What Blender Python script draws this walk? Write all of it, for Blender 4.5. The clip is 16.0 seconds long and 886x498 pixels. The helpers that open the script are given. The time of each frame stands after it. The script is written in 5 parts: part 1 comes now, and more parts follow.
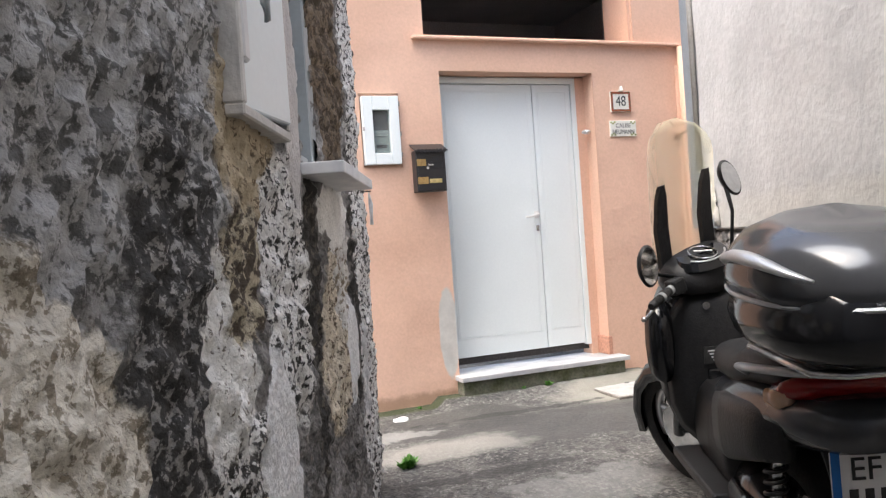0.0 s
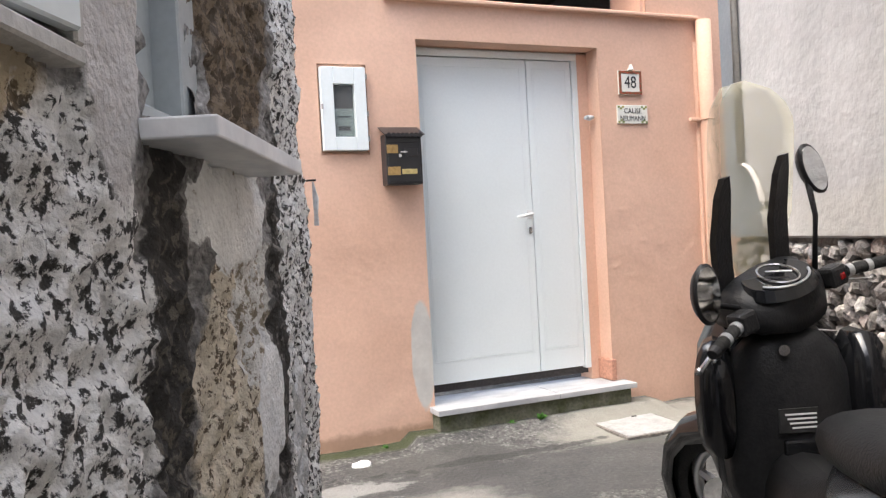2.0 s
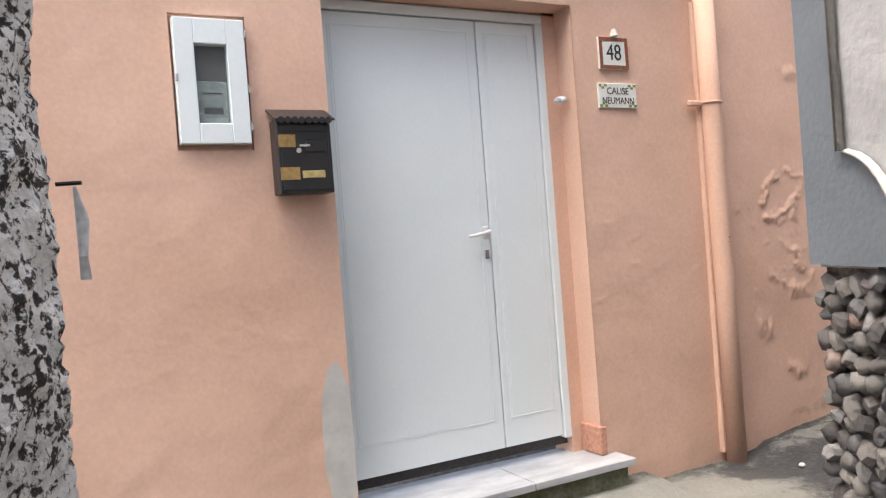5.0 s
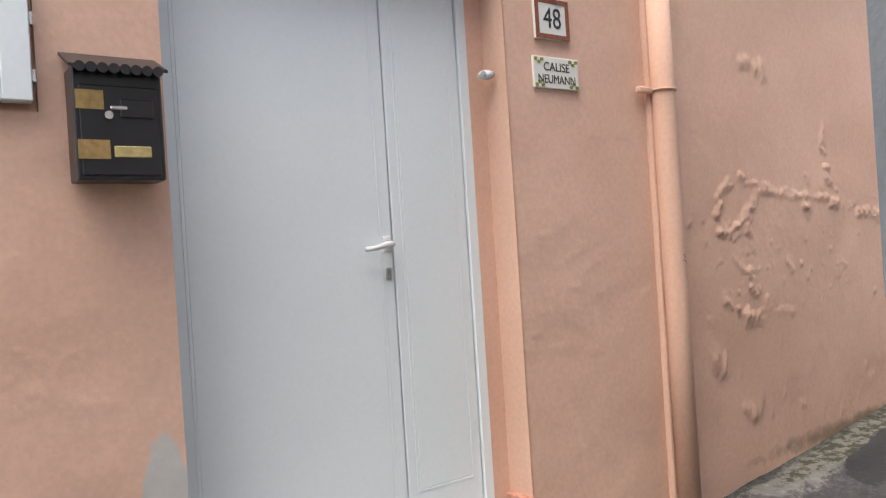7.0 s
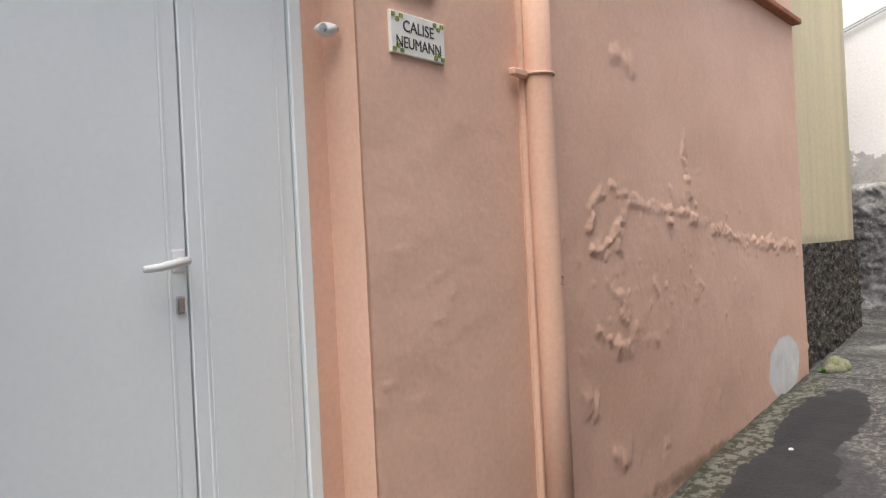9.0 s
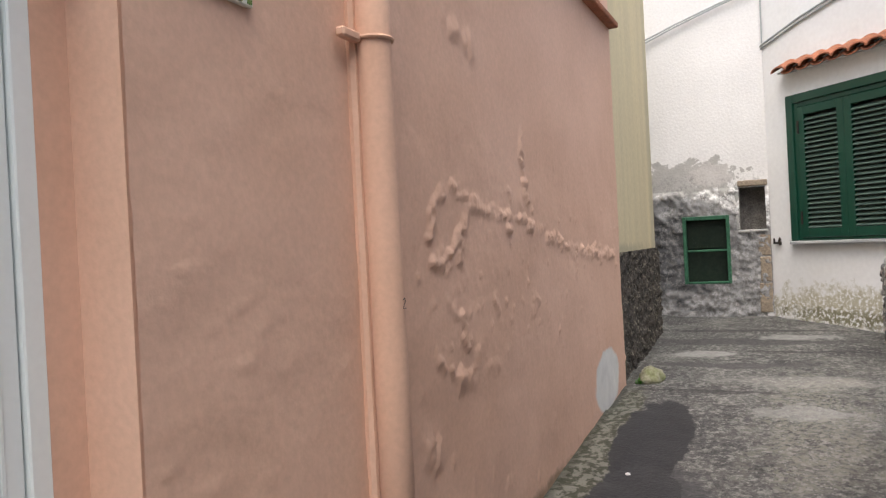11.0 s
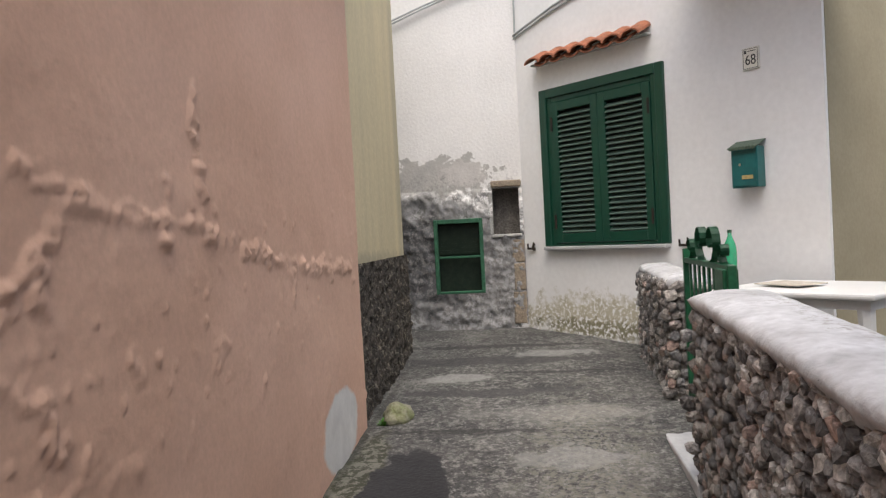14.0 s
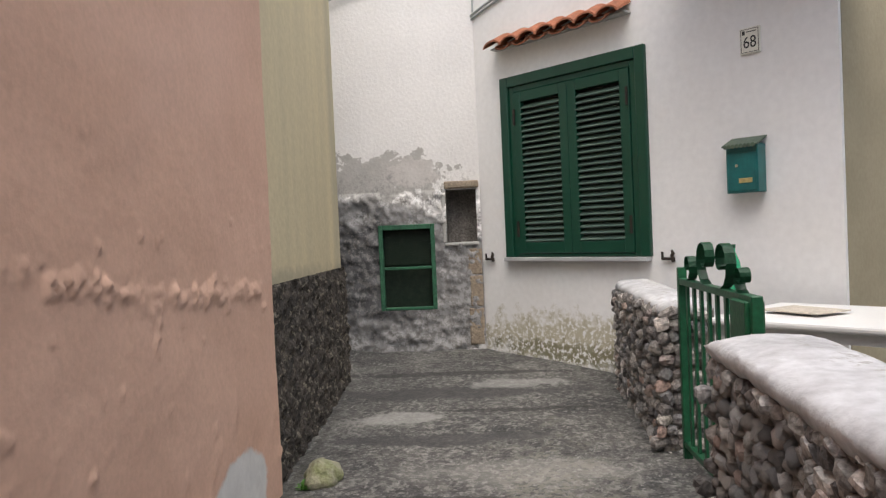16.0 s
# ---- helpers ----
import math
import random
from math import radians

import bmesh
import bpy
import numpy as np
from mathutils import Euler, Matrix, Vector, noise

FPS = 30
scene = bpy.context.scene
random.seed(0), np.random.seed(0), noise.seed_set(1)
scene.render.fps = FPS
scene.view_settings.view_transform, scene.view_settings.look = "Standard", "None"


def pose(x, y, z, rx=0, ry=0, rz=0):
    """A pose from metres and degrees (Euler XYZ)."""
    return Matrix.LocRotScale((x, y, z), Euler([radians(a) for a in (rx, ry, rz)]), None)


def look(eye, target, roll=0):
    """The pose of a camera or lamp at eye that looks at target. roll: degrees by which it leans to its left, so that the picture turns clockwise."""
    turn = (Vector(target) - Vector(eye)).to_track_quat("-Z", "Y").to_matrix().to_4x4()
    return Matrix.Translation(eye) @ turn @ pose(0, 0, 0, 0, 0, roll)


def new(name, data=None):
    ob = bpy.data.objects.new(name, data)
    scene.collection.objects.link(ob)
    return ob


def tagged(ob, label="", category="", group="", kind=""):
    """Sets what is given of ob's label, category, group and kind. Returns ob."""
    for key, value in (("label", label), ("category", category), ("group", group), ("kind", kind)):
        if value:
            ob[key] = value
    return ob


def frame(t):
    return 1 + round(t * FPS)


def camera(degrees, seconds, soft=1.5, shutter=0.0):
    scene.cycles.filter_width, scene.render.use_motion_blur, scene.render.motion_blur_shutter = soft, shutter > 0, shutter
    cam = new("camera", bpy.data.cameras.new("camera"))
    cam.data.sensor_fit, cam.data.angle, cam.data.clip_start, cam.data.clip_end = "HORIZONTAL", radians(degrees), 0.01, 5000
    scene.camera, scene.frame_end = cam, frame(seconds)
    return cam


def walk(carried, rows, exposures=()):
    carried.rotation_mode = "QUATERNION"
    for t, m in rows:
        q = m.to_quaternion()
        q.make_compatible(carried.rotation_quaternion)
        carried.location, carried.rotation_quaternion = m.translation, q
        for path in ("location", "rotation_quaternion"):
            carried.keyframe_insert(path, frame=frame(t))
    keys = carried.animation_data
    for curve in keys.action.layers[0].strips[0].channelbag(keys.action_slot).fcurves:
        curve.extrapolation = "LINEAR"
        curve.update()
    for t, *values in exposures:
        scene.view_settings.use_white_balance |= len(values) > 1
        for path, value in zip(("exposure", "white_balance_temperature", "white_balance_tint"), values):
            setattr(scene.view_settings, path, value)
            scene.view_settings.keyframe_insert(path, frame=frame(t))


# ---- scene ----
# ---- camera and walk ----
cam = camera(59.6, 16.0, soft=1.3)
METRES, EYE, TILT, LEAN, TURN = 7.0, 1.4, 0.0, 0.0, -20.9
ROWS = [
    (0.0, 0.0, 0.0, 0.0, -0.05, -0.67, 4.0),
    (0.5, 0.001, 0.0339, 0.0033, 0.05, -0.74, 3.81),
    (1.0, 0.0045, 0.0673, 0.0009, -0.24, -0.87, 3.46),
    (1.5, 0.0079, 0.1076, 0.0055, -0.74, -1.0, 3.18),
    (2.0, 0.0072, 0.1395, 0.0052, -1.37, -0.97, 3.12),
    (2.5, 0.005, 0.1804, 0.0081, -2.52, -1.04, 3.32),
    (3.0, 0.0051, 0.21, 0.0107, -3.24, -0.93, 3.51),
    (3.5, 0.0074, 0.2476, 0.0095, -3.99, -0.75, 3.75),
    (4.0, 0.0098, 0.2814, 0.0139, -4.73, -0.67, 4.05),
    (6.5, 0.03, 0.45, 0.0175, -12.15, -0.12, 3.94),
    (7.0, 0.0337, 0.4835, 0.0167, -14.87, 0.05, 3.64),
    (7.5, 0.0334, 0.5157, 0.0187, -17.91, 0.12, 3.46),
    (8.0, 0.0387, 0.5438, 0.0217, -21.2, 0.02, 2.99),
    (8.5, 0.0457, 0.5697, 0.0185, -25.07, 0.09, 2.71),
    (9.0, 0.0566, 0.5994, 0.0212, -29.5, 0.01, 2.81),
    (11.5, 0.1188, 0.6973, 0.0271, -48.23, -0.43, 2.9),
    (12.0, 0.1449, 0.7097, 0.0302, -51.64, -0.65, 2.91),
    (12.5, 0.1649, 0.7206, 0.0288, -54.86, -0.8, 2.91),
    (13.0, 0.1922, 0.7388, 0.0296, -58.19, -0.95, 3.03),
    (13.5, 0.2164, 0.7501, 0.0316, -60.67, -1.16, 3.1),
    (14.0, 0.2469, 0.7601, 0.0299, -62.58, -1.15, 2.97),
    (14.5, 0.2788, 0.7689, 0.0338, -63.68, -1.14, 2.82),
    (15.0, 0.3076, 0.781, 0.0354, -64.7, -1.15, 2.7),
    (15.5, 0.3363, 0.7952, 0.0341, -65.39, -1.14, 2.57),
    (16.0, 0.368, 0.8093, 0.038, -65.82, -1.29, 2.5),
]
EXPOSURES = [(0.0, 1.7), (4.2, 1.45), (7.0, 1.15), (9.0, 1.0), (12.5, 0.58), (16.0, 0.47)]
walk(cam, [(t, pose(0, 0, EYE, TILT, LEAN, TURN) @ pose(METRES * x, METRES * y, METRES * z, 90 + pitch, roll, yaw)) for t, x, y, z, yaw, pitch, roll in ROWS], EXPOSURES)

# ---- light: overcast sky with a very soft sun ----
world = bpy.data.worlds.new("sky")
scene.world = world
world.use_nodes = True
wn, wl = world.node_tree.nodes, world.node_tree.links
sky = wn.new("ShaderNodeTexSky")
sky.sky_type = 'NISHITA'
sky.sun_disc = False
sky.sun_elevation, sky.sun_rotation = radians(67), radians(262)
sky.dust_density, sky.ozone_density = 6.0, 0.6
wl.new(sky.outputs[0], wn["Background"].inputs[0])
wn["Background"].inputs[1].default_value = 0.15
sun = new("sun", bpy.data.lights.new("sun", "SUN"))
sun.data.energy, sun.data.angle, sun.data.color = 1.4, radians(60), (0.93, 0.975, 1.0)
sun.matrix_world = look((0, 0, 0), (0.385, 0.055, -0.92))
scene.view_settings.exposure = 0.0


# ---- materials ----
def mat(name, a, b=None, scale=6.0, rough=0.8, bump=0.0, bscale=60.0, metal=0.0, spec=0.3, fine=0.25, stretch=(1, 1, 1), vary=0.0):
    """Two-scale mottled surface: a and b mixed by broad noise, fine grain over it, bump."""
    m = bpy.data.materials.new(name)
    m.use_nodes = True
    n, l = m.node_tree.nodes, m.node_tree.links
    p = n["Principled BSDF"]
    b = b or tuple(c * 0.8 for c in a)
    tc = n.new("ShaderNodeTexCoord")
    mp = n.new("ShaderNodeMapping")
    mp.inputs["Scale"].default_value = stretch
    l.new(tc.outputs["Object"], mp.inputs["Vector"])
    n1, n2 = n.new("ShaderNodeTexNoise"), n.new("ShaderNodeTexNoise")
    n1.inputs["Scale"].default_value, n1.inputs["Detail"].default_value = scale, 6
    n2.inputs["Scale"].default_value, n2.inputs["Detail"].default_value = bscale, 4
    l.new(mp.outputs[0], n1.inputs["Vector"])
    l.new(tc.outputs["Object"], n2.inputs["Vector"])
    r = n.new("ShaderNodeValToRGB")
    r.color_ramp.elements[0].position, r.color_ramp.elements[1].position = 0.35, 0.68
    r.color_ramp.elements[0].color, r.color_ramp.elements[1].color = (*a, 1), (*b, 1)
    l.new(n1.outputs[0], r.inputs[0])
    mr = n.new("ShaderNodeMapRange")
    mr.inputs[1].default_value, mr.inputs[2].default_value = 0.3, 0.7
    mr.inputs[3].default_value, mr.inputs[4].default_value = 1 - fine, 1 + fine * 0.6
    l.new(n2.outputs[0], mr.inputs[0])
    mx = n.new("ShaderNodeMix")
    mx.data_type, mx.blend_type = 'RGBA', 'MULTIPLY'
    mx.inputs[0].default_value = 1.0
    l.new(r.outputs[0], mx.inputs[6])
    l.new(mr.outputs[0], mx.inputs[7])
    out = mx.outputs[2]
    if vary:
        oi, geo = n.new("ShaderNodeObjectInfo"), n.new("ShaderNodeNewGeometry")
        ad = n.new("ShaderNodeMath")
        ad.operation = 'ADD'
        l.new(oi.outputs["Random"], ad.inputs[0])
        l.new(geo.outputs["Random Per Island"], ad.inputs[1])
        fr = n.new("ShaderNodeMath")
        fr.operation = 'FRACT'
        l.new(ad.outputs[0], fr.inputs[0])
        rr = n.new("ShaderNodeValToRGB")
        e = rr.color_ramp.elements
        tones = [(0.0, (0.30, 0.28, 0.27)), (0.22, (0.80, 0.74, 0.70)), (0.42, (1.25, 1.18, 1.08)), (0.58, (0.42, 0.42, 0.43)), (0.72, (1.0, 0.98, 0.98)), (0.86, (1.75, 1.68, 1.58)), (0.95, (1.1, 0.78, 0.66)), (1.0, (0.8, 0.8, 0.8))]
        e[0].position, e[0].color = tones[0][0], (*tones[0][1], 1)
        e[1].position, e[1].color = tones[-1][0], (*tones[-1][1], 1)
        for pos, c in tones[1:-1]:
            e.new(pos).color = (*c, 1)
        l.new(fr.outputs[0], rr.inputs[0])
        m2 = n.new("ShaderNodeMix")
        m2.data_type, m2.blend_type = 'RGBA', 'MULTIPLY'
        m2.inputs[0].default_value = vary
        l.new(out, m2.inputs[6])
        l.new(rr.outputs[0], m2.inputs[7])
        out = m2.outputs[2]
    l.new(out, p.inputs["Base Color"])
    p.inputs["Roughness"].default_value, p.inputs["Metallic"].default_value = rough, metal
    p.inputs["Specular IOR Level"].default_value = spec
    if bump:
        bp = n.new("ShaderNodeBump")
        bp.inputs["Strength"].default_value, bp.inputs["Distance"].default_value = bump, 0.01
        l.new(n2.outputs[0], bp.inputs["Height"])
        l.new(bp.outputs[0], p.inputs["Normal"])
    m["out"] = ""
    return m


def layer(m, colour, centre, radius, warp=0.3, wscale=5.0, soft=0.15, speck=0.0, axes=(0, 2), amount=1.0, gap=None, flake=30):
    """Lays a stain or patch of another colour over a material: an uneven blob at a place of the object, with ragged edges, or flakes where speck > 0; with gap, a crust of flakes over that colour."""
    n, l = m.node_tree.nodes, m.node_tree.links
    p = n["Principled BSDF"]
    before = p.inputs["Base Color"].links[0].from_socket
    tc = n.new("ShaderNodeTexCoord")
    sx = n.new("ShaderNodeSeparateXYZ")
    l.new(tc.outputs["Object"], sx.inputs[0])
    cx = n.new("ShaderNodeCombineXYZ")
    for k in (0, 1):
        mm = n.new("ShaderNodeMath")
        mm.operation = 'MULTIPLY_ADD'
        mm.inputs[1].default_value, mm.inputs[2].default_value = 1 / radius[k], -centre[k] / radius[k]
        l.new(sx.outputs[axes[k]], mm.inputs[0])
        l.new(mm.outputs[0], cx.inputs[k])
    ln = n.new("ShaderNodeVectorMath")
    ln.operation = 'LENGTH'
    l.new(cx.outputs[0], ln.inputs[0])
    nz = n.new("ShaderNodeTexNoise")
    nz.inputs["Scale"].default_value, nz.inputs["Detail"].default_value, nz.inputs["Roughness"].default_value = wscale, 7, 0.62
    l.new(tc.outputs["Object"], nz.inputs["Vector"])
    ad = n.new("ShaderNodeMath")
    ad.operation = 'MULTIPLY_ADD'
    ad.inputs[1].default_value = warp * 4
    l.new(nz.outputs[0], ad.inputs[0])
    sb = n.new("ShaderNodeMath")
    sb.operation = 'SUBTRACT'
    sb.inputs[1].default_value = warp * 2
    l.new(ln.outputs["Value"], sb.inputs[0])
    l.new(sb.outputs[0], ad.inputs[2])
    mr = n.new("ShaderNodeMapRange")
    mr.inputs[1].default_value, mr.inputs[2].default_value = 1 - soft, 1 + soft
    mr.inputs[3].default_value, mr.inputs[4].default_value = amount, 0
    l.new(ad.outputs[0], mr.inputs[0])
    fac = mr.outputs[0]
    tone = None
    if speck:
        n3 = n.new("ShaderNodeTexNoise")
        n3.inputs["Scale"].default_value, n3.inputs["Detail"].default_value, n3.inputs["Roughness"].default_value = flake, 8, 0.68
        l.new(tc.outputs["Object"], n3.inputs["Vector"])
        m3 = n.new("ShaderNodeMapRange")
        m3.inputs[1].default_value, m3.inputs[2].default_value = speck - 0.02, speck + 0.03
        l.new(n3.outputs[0], m3.inputs[0])
        if gap:
            tm = n.new("ShaderNodeMix")
            tm.data_type = 'RGBA'
            tm.inputs[6].default_value, tm.inputs[7].default_value = (*gap, 1), (*colour, 1)
            l.new(m3.outputs[0], tm.inputs[0])
            tone = tm.outputs[2]
        else:
            mu = n.new("ShaderNodeMath")
            mu.operation = 'MULTIPLY'
            l.new(fac, mu.inputs[0])
            l.new(m3.outputs[0], mu.inputs[1])
            fac = mu.outputs[0]
    mx = n.new("ShaderNodeMix")
    mx.data_type = 'RGBA'
    l.new(fac, mx.inputs[0])
    grain = n.new("ShaderNodeMix")
    grain.data_type, grain.blend_type = 'RGBA', 'MULTIPLY'
    grain.inputs[0].default_value = 0.5
    grain.inputs[6].default_value = (*colour, 1)
    if tone:
        l.new(tone, grain.inputs[6])
    g2 = n.new("ShaderNodeMapRange")
    g2.inputs[3].default_value, g2.inputs[4].default_value = 0.35, 1.6
    l.new(nz.outputs[0], g2.inputs[0])
    l.new(g2.outputs[0], grain.inputs[7])
    l.new(before, mx.inputs[6])
    l.new(grain.outputs[2], mx.inputs[7])
    l.new(mx.outputs[2], p.inputs["Base Color"])
    return m


ORANGE = mat("salmon_plaster", (0.72, 0.475, 0.355), (0.65, 0.415, 0.302), 1.6, 0.8, 0.10, 55, fine=0.06)

WHITE_DOOR = mat("white_aluminium", (0.80, 0.85, 0.845), (0.77, 0.825, 0.82), 2, 0.35, spec=0.5, fine=0.02)
WHITE_PLASTER = mat("white_plaster", (0.86, 0.86, 0.86), (0.80, 0.79, 0.775), 1.1, 0.9, 0.10, 22, fine=0.04)
PALE_PLASTER = mat("pale_grey_plaster", (0.50, 0.50, 0.50), (0.42, 0.42, 0.42), 2.5, 0.9, 0.5, 30, fine=0.07)
BLUE_PLASTER = mat("blue_grey_plaster", (0.38, 0.42, 0.46), (0.34, 0.38, 0.42), 3, 0.9, 0.25, 50, fine=0.05)
YELLOW = mat("yellow_plaster", (0.66, 0.575, 0.37), (0.57, 0.50, 0.33), 3, 0.9, 0.2, 30, fine=0.06, stretch=(1.6, 1.6, 0.12))
BLACK_STUCCO = mat("black_rough_plinth", (0.05, 0.045, 0.04), (0.10, 0.085, 0.07), 9, 0.95, 1.0, 55, fine=0.6)
OLIVE = mat("olive_plaster", (0.40, 0.355, 0.25), (0.35, 0.31, 0.215), 2, 0.9, 0.2, 40, fine=0.06)
# near-black that stands in for the shade inside gaps, slots and recesses
DARK = mat("painted_recess_dark", (0.06, 0.055, 0.055), (0.09, 0.085, 0.08), 1.5, 0.9)
MARBLE = mat("grey_white_marble", (0.54, 0.545, 0.55), (0.38, 0.385, 0.40), 4, 0.4, 0.1, 30, fine=0.06, stretch=(1, 3, 1))
SILL_MARBLE = mat("white_marble", (0.84, 0.84, 0.83), (0.66, 0.67, 0.68), 6, 0.4, 0.1, 30, fine=0.06, stretch=(1, 3, 1))
MORTAR = mat("grey_mortar", (0.17, 0.155, 0.14), (0.28, 0.26, 0.23), 12, 0.95, 0.8, 60, fine=0.4)
STONE = mat("rubble_stone", (0.41, 0.405, 0.40), (0.24, 0.238, 0.24), 26, 0.85, 0.7, 70, fine=0.45, vary=0.95)
CAP = mat("limewashed_cap", (0.60, 0.605, 0.62), (0.42, 0.42, 0.43), 5, 0.8, 0.7, 26, fine=0.15)
layer(CAP, (0.34, 0.33, 0.31), (6.0, 3.4), (3.5, 0.12), 0.6, 7, 0.2, speck=0.55, axes=(0, 1), amount=0.8)
GREEN = mat("dark_green_paint", (0.006, 0.058, 0.034), (0.005, 0.048, 0.028), 5, 0.38, 0.05, 60, spec=0.5, fine=0.08)
GREEN_GATE = mat("green_gate_enamel", (0.012, 0.105, 0.045), (0.010, 0.065, 0.03), 9, 0.4, 0.2, 60, spec=0.5, fine=0.25)
GREEN_OLD = mat("weathered_green_paint", (0.045, 0.15, 0.085), (0.03, 0.10, 0.06), 12, 0.7, 0.3, 60, fine=0.25)
BLACKM = mat("black_enamel", (0.012, 0.012, 0.014), (0.018, 0.018, 0.02), 8, 0.3, spec=0.5, fine=0.1)
IRON = mat("rusty_black_iron", (0.02, 0.018, 0.017), (0.04, 0.028, 0.02), 20, 0.6, 0.3, 80)
WOOD_DARK = mat("dark_old_wood", (0.035, 0.025, 0.018), (0.06, 0.045, 0.03), 14, 0.8, 0.3, 80, stretch=(1, 1, 6))
TERRACOTTA = mat("terracotta", (0.38, 0.14, 0.075), (0.26, 0.11, 0.065), 14, 0.85, 0.5, 70, fine=0.25)
CHROME = mat("brushed_metal", (0.72, 0.72, 0.72), (0.6, 0.6, 0.6), 20, 0.25, metal=1.0)
PLASTIC = mat("white_plastic", (0.74, 0.74, 0.73), (0.70, 0.70, 0.69), 3, 0.45, spec=0.4, fine=0.03)
STREET = mat("worn_concrete", (0.055, 0.056, 0.055), (0.175, 0.17, 0.158), 2.2, 0.78, 0.9, 48, fine=0.6)
layer(STREET, (0.33, 0.325, 0.31), (4, 3), (30, 30), 0.0, 3, 0.1, speck=0.57, axes=(0, 1), amount=0.55, flake=38)
layer(STREET, (0.03, 0.03, 0.03), (4, 3), (30, 30), 0.0, 3, 0.1, speck=0.56, axes=(0, 1), amount=0.6, flake=11)
layer(STREET, (0.30, 0.29, 0.27), (7.6, 4.4), (2.8, 0.9), 0.6, 3, 0.5, flake=20, speck=0.54, axes=(0, 1), amount=0.55)
layer(STREET, (0.32, 0.31, 0.28), (2.0, 3.6), (2.2, 1.6), 0.6, 3, 0.5, speck=0.55, axes=(0, 1), amount=0.6)
layer(STREET, (0.045, 0.045, 0.045), (5.0, 4.2), (6, 1.6), 0.7, 2.5, 0.4, speck=0.5, axes=(0, 1), amount=0.6)
layer(STREET, (0.28, 0.27, 0.22), (7.2, 4.15), (1.1, 0.3), 0.9, 7, 0.4, speck=0.5, axes=(0, 1), amount=0.45)
layer(STREET, (0.30, 0.29, 0.25), (3.5, 4.9), (0.75, 0.42), 0.25, 4, 0.15, axes=(0, 1), amount=0.8)
for c, r, k in (((5.2, 4.75), (1.0, 0.32), (0.05, 0.05, 0.052)), ((2.6, 4.3), (1.2, 0.35), (0.07, 0.07, 0.068)), ((4.4, 5.1), (0.35, 0.25), (0.045, 0.045, 0.045)), ((1.9, 4.85), (0.5, 0.18), (0.07, 0.07, 0.065))):
    layer(STREET, k, c, r, 0.3, 4, 0.06, axes=(0, 1), amount=0.8)
layer(STREET, (0.26, 0.255, 0.23), (5.9, 5.2), (1.5, 0.10), 0.4, 8, 0.1, axes=(0, 1), amount=0.5)
layer(STREET, (0.17, 0.165, 0.14), (6.3, 5.22), (1.4, 0.13), 0.25, 6, 0.08, speck=0.5, axes=(0, 1), gap=(0.05, 0.052, 0.035), flake=22)
layer(STREET, (0.03, 0.03, 0.032), (6.75, 4.98), (0.72, 0.20), 0.16, 5, 0.02, axes=(0, 1))
layer(STREET, (0.035, 0.035, 0.037), (5.75, 4.94), (0.62, 0.22), 0.18, 5, 0.02, axes=(0, 1))
layer(STREET, (0.055, 0.055, 0.055), (8.5, 4.7), (0.09, 0.55), 0.6, 4, 0.15, axes=(0, 1), amount=0.75)
layer(STREET, (0.05, 0.05, 0.05), (9.4, 4.6), (0.13, 0.75), 0.6, 3, 0.15, axes=(0, 1), amount=0.8)
layer(STREET, (0.36, 0.35, 0.32), (8.0, 4.3), (0.16, 0.5), 0.6, 4, 0.4, axes=(0, 1), amount=0.3)
layer(STREET, (0.06, 0.06, 0.058), (1.75, 4.55), (0.75, 0.13), 0.5, 4, 0.2, axes=(0, 1), amount=0.8)
layer(STREET, (0.33, 0.32, 0.29), (1.5, 4.15), (0.5, 0.22), 0.5, 4, 0.25, axes=(0, 1), amount=0.6)
layer(STREET, (0.05, 0.065, 0.02), (1.7, 5.26), (0.7, 0.07), 0.5, 10, 0.3, axes=(0, 1), amount=0.8)
layer(STREET, (0.045, 0.05, 0.025), (2.2, 5.29), (1.4, 0.08), 0.5, 12, 0.4, axes=(0, 1), amount=0.55)
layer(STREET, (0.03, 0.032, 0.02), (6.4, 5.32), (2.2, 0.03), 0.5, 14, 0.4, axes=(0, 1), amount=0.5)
for c, r, k, a in (((9.9, 4.7), (0.05, 0.9), 0.035, 0.8), ((9.0, 4.3), (0.035, 0.5), 0.03, 0.75), ((7.7, 4.8), (0.04, 0.45), 0.03, 0.7), ((8.9, 4.9), (0.10, 0.25), 0.33, 0.55), ((9.6, 4.2), (0.10, 0.35), 0.30, 0.5), ((7.3, 4.2), (0.14, 0.25), 0.28, 0.5), ((2.3, 4.75), (0.6, 0.05), 0.035, 0.7), ((1.6, 3.6), (0.6, 0.06), 0.04, 0.7), ((1.9, 3.2), (0.5, 0.2), 0.28, 0.5), ((1.3, 4.6), (0.3, 0.1), 0.30, 0.6)):
    layer(STREET, (k, k, k * 0.95), c, r, 0.7, 6, 0.12, axes=(0, 1), amount=a)
layer(BLACK_STUCCO, (0.26, 0.235, 0.18), (8.6, 0.9), (2.0, 1.0), 0.3, 8, 0.2, speck=0.57, amount=0.8)
OLD = mat("weathered_lime_render", (0.34, 0.325, 0.305), (0.13, 0.123, 0.115), 7, 0.95, 1.0, 60, fine=0.6, stretch=(1, 1, 0.6))
FAR = mat("far_lime_wall", (0.82, 0.81, 0.80), (0.75, 0.74, 0.73), 1.6, 0.9, 0.3, 40, fine=0.05)


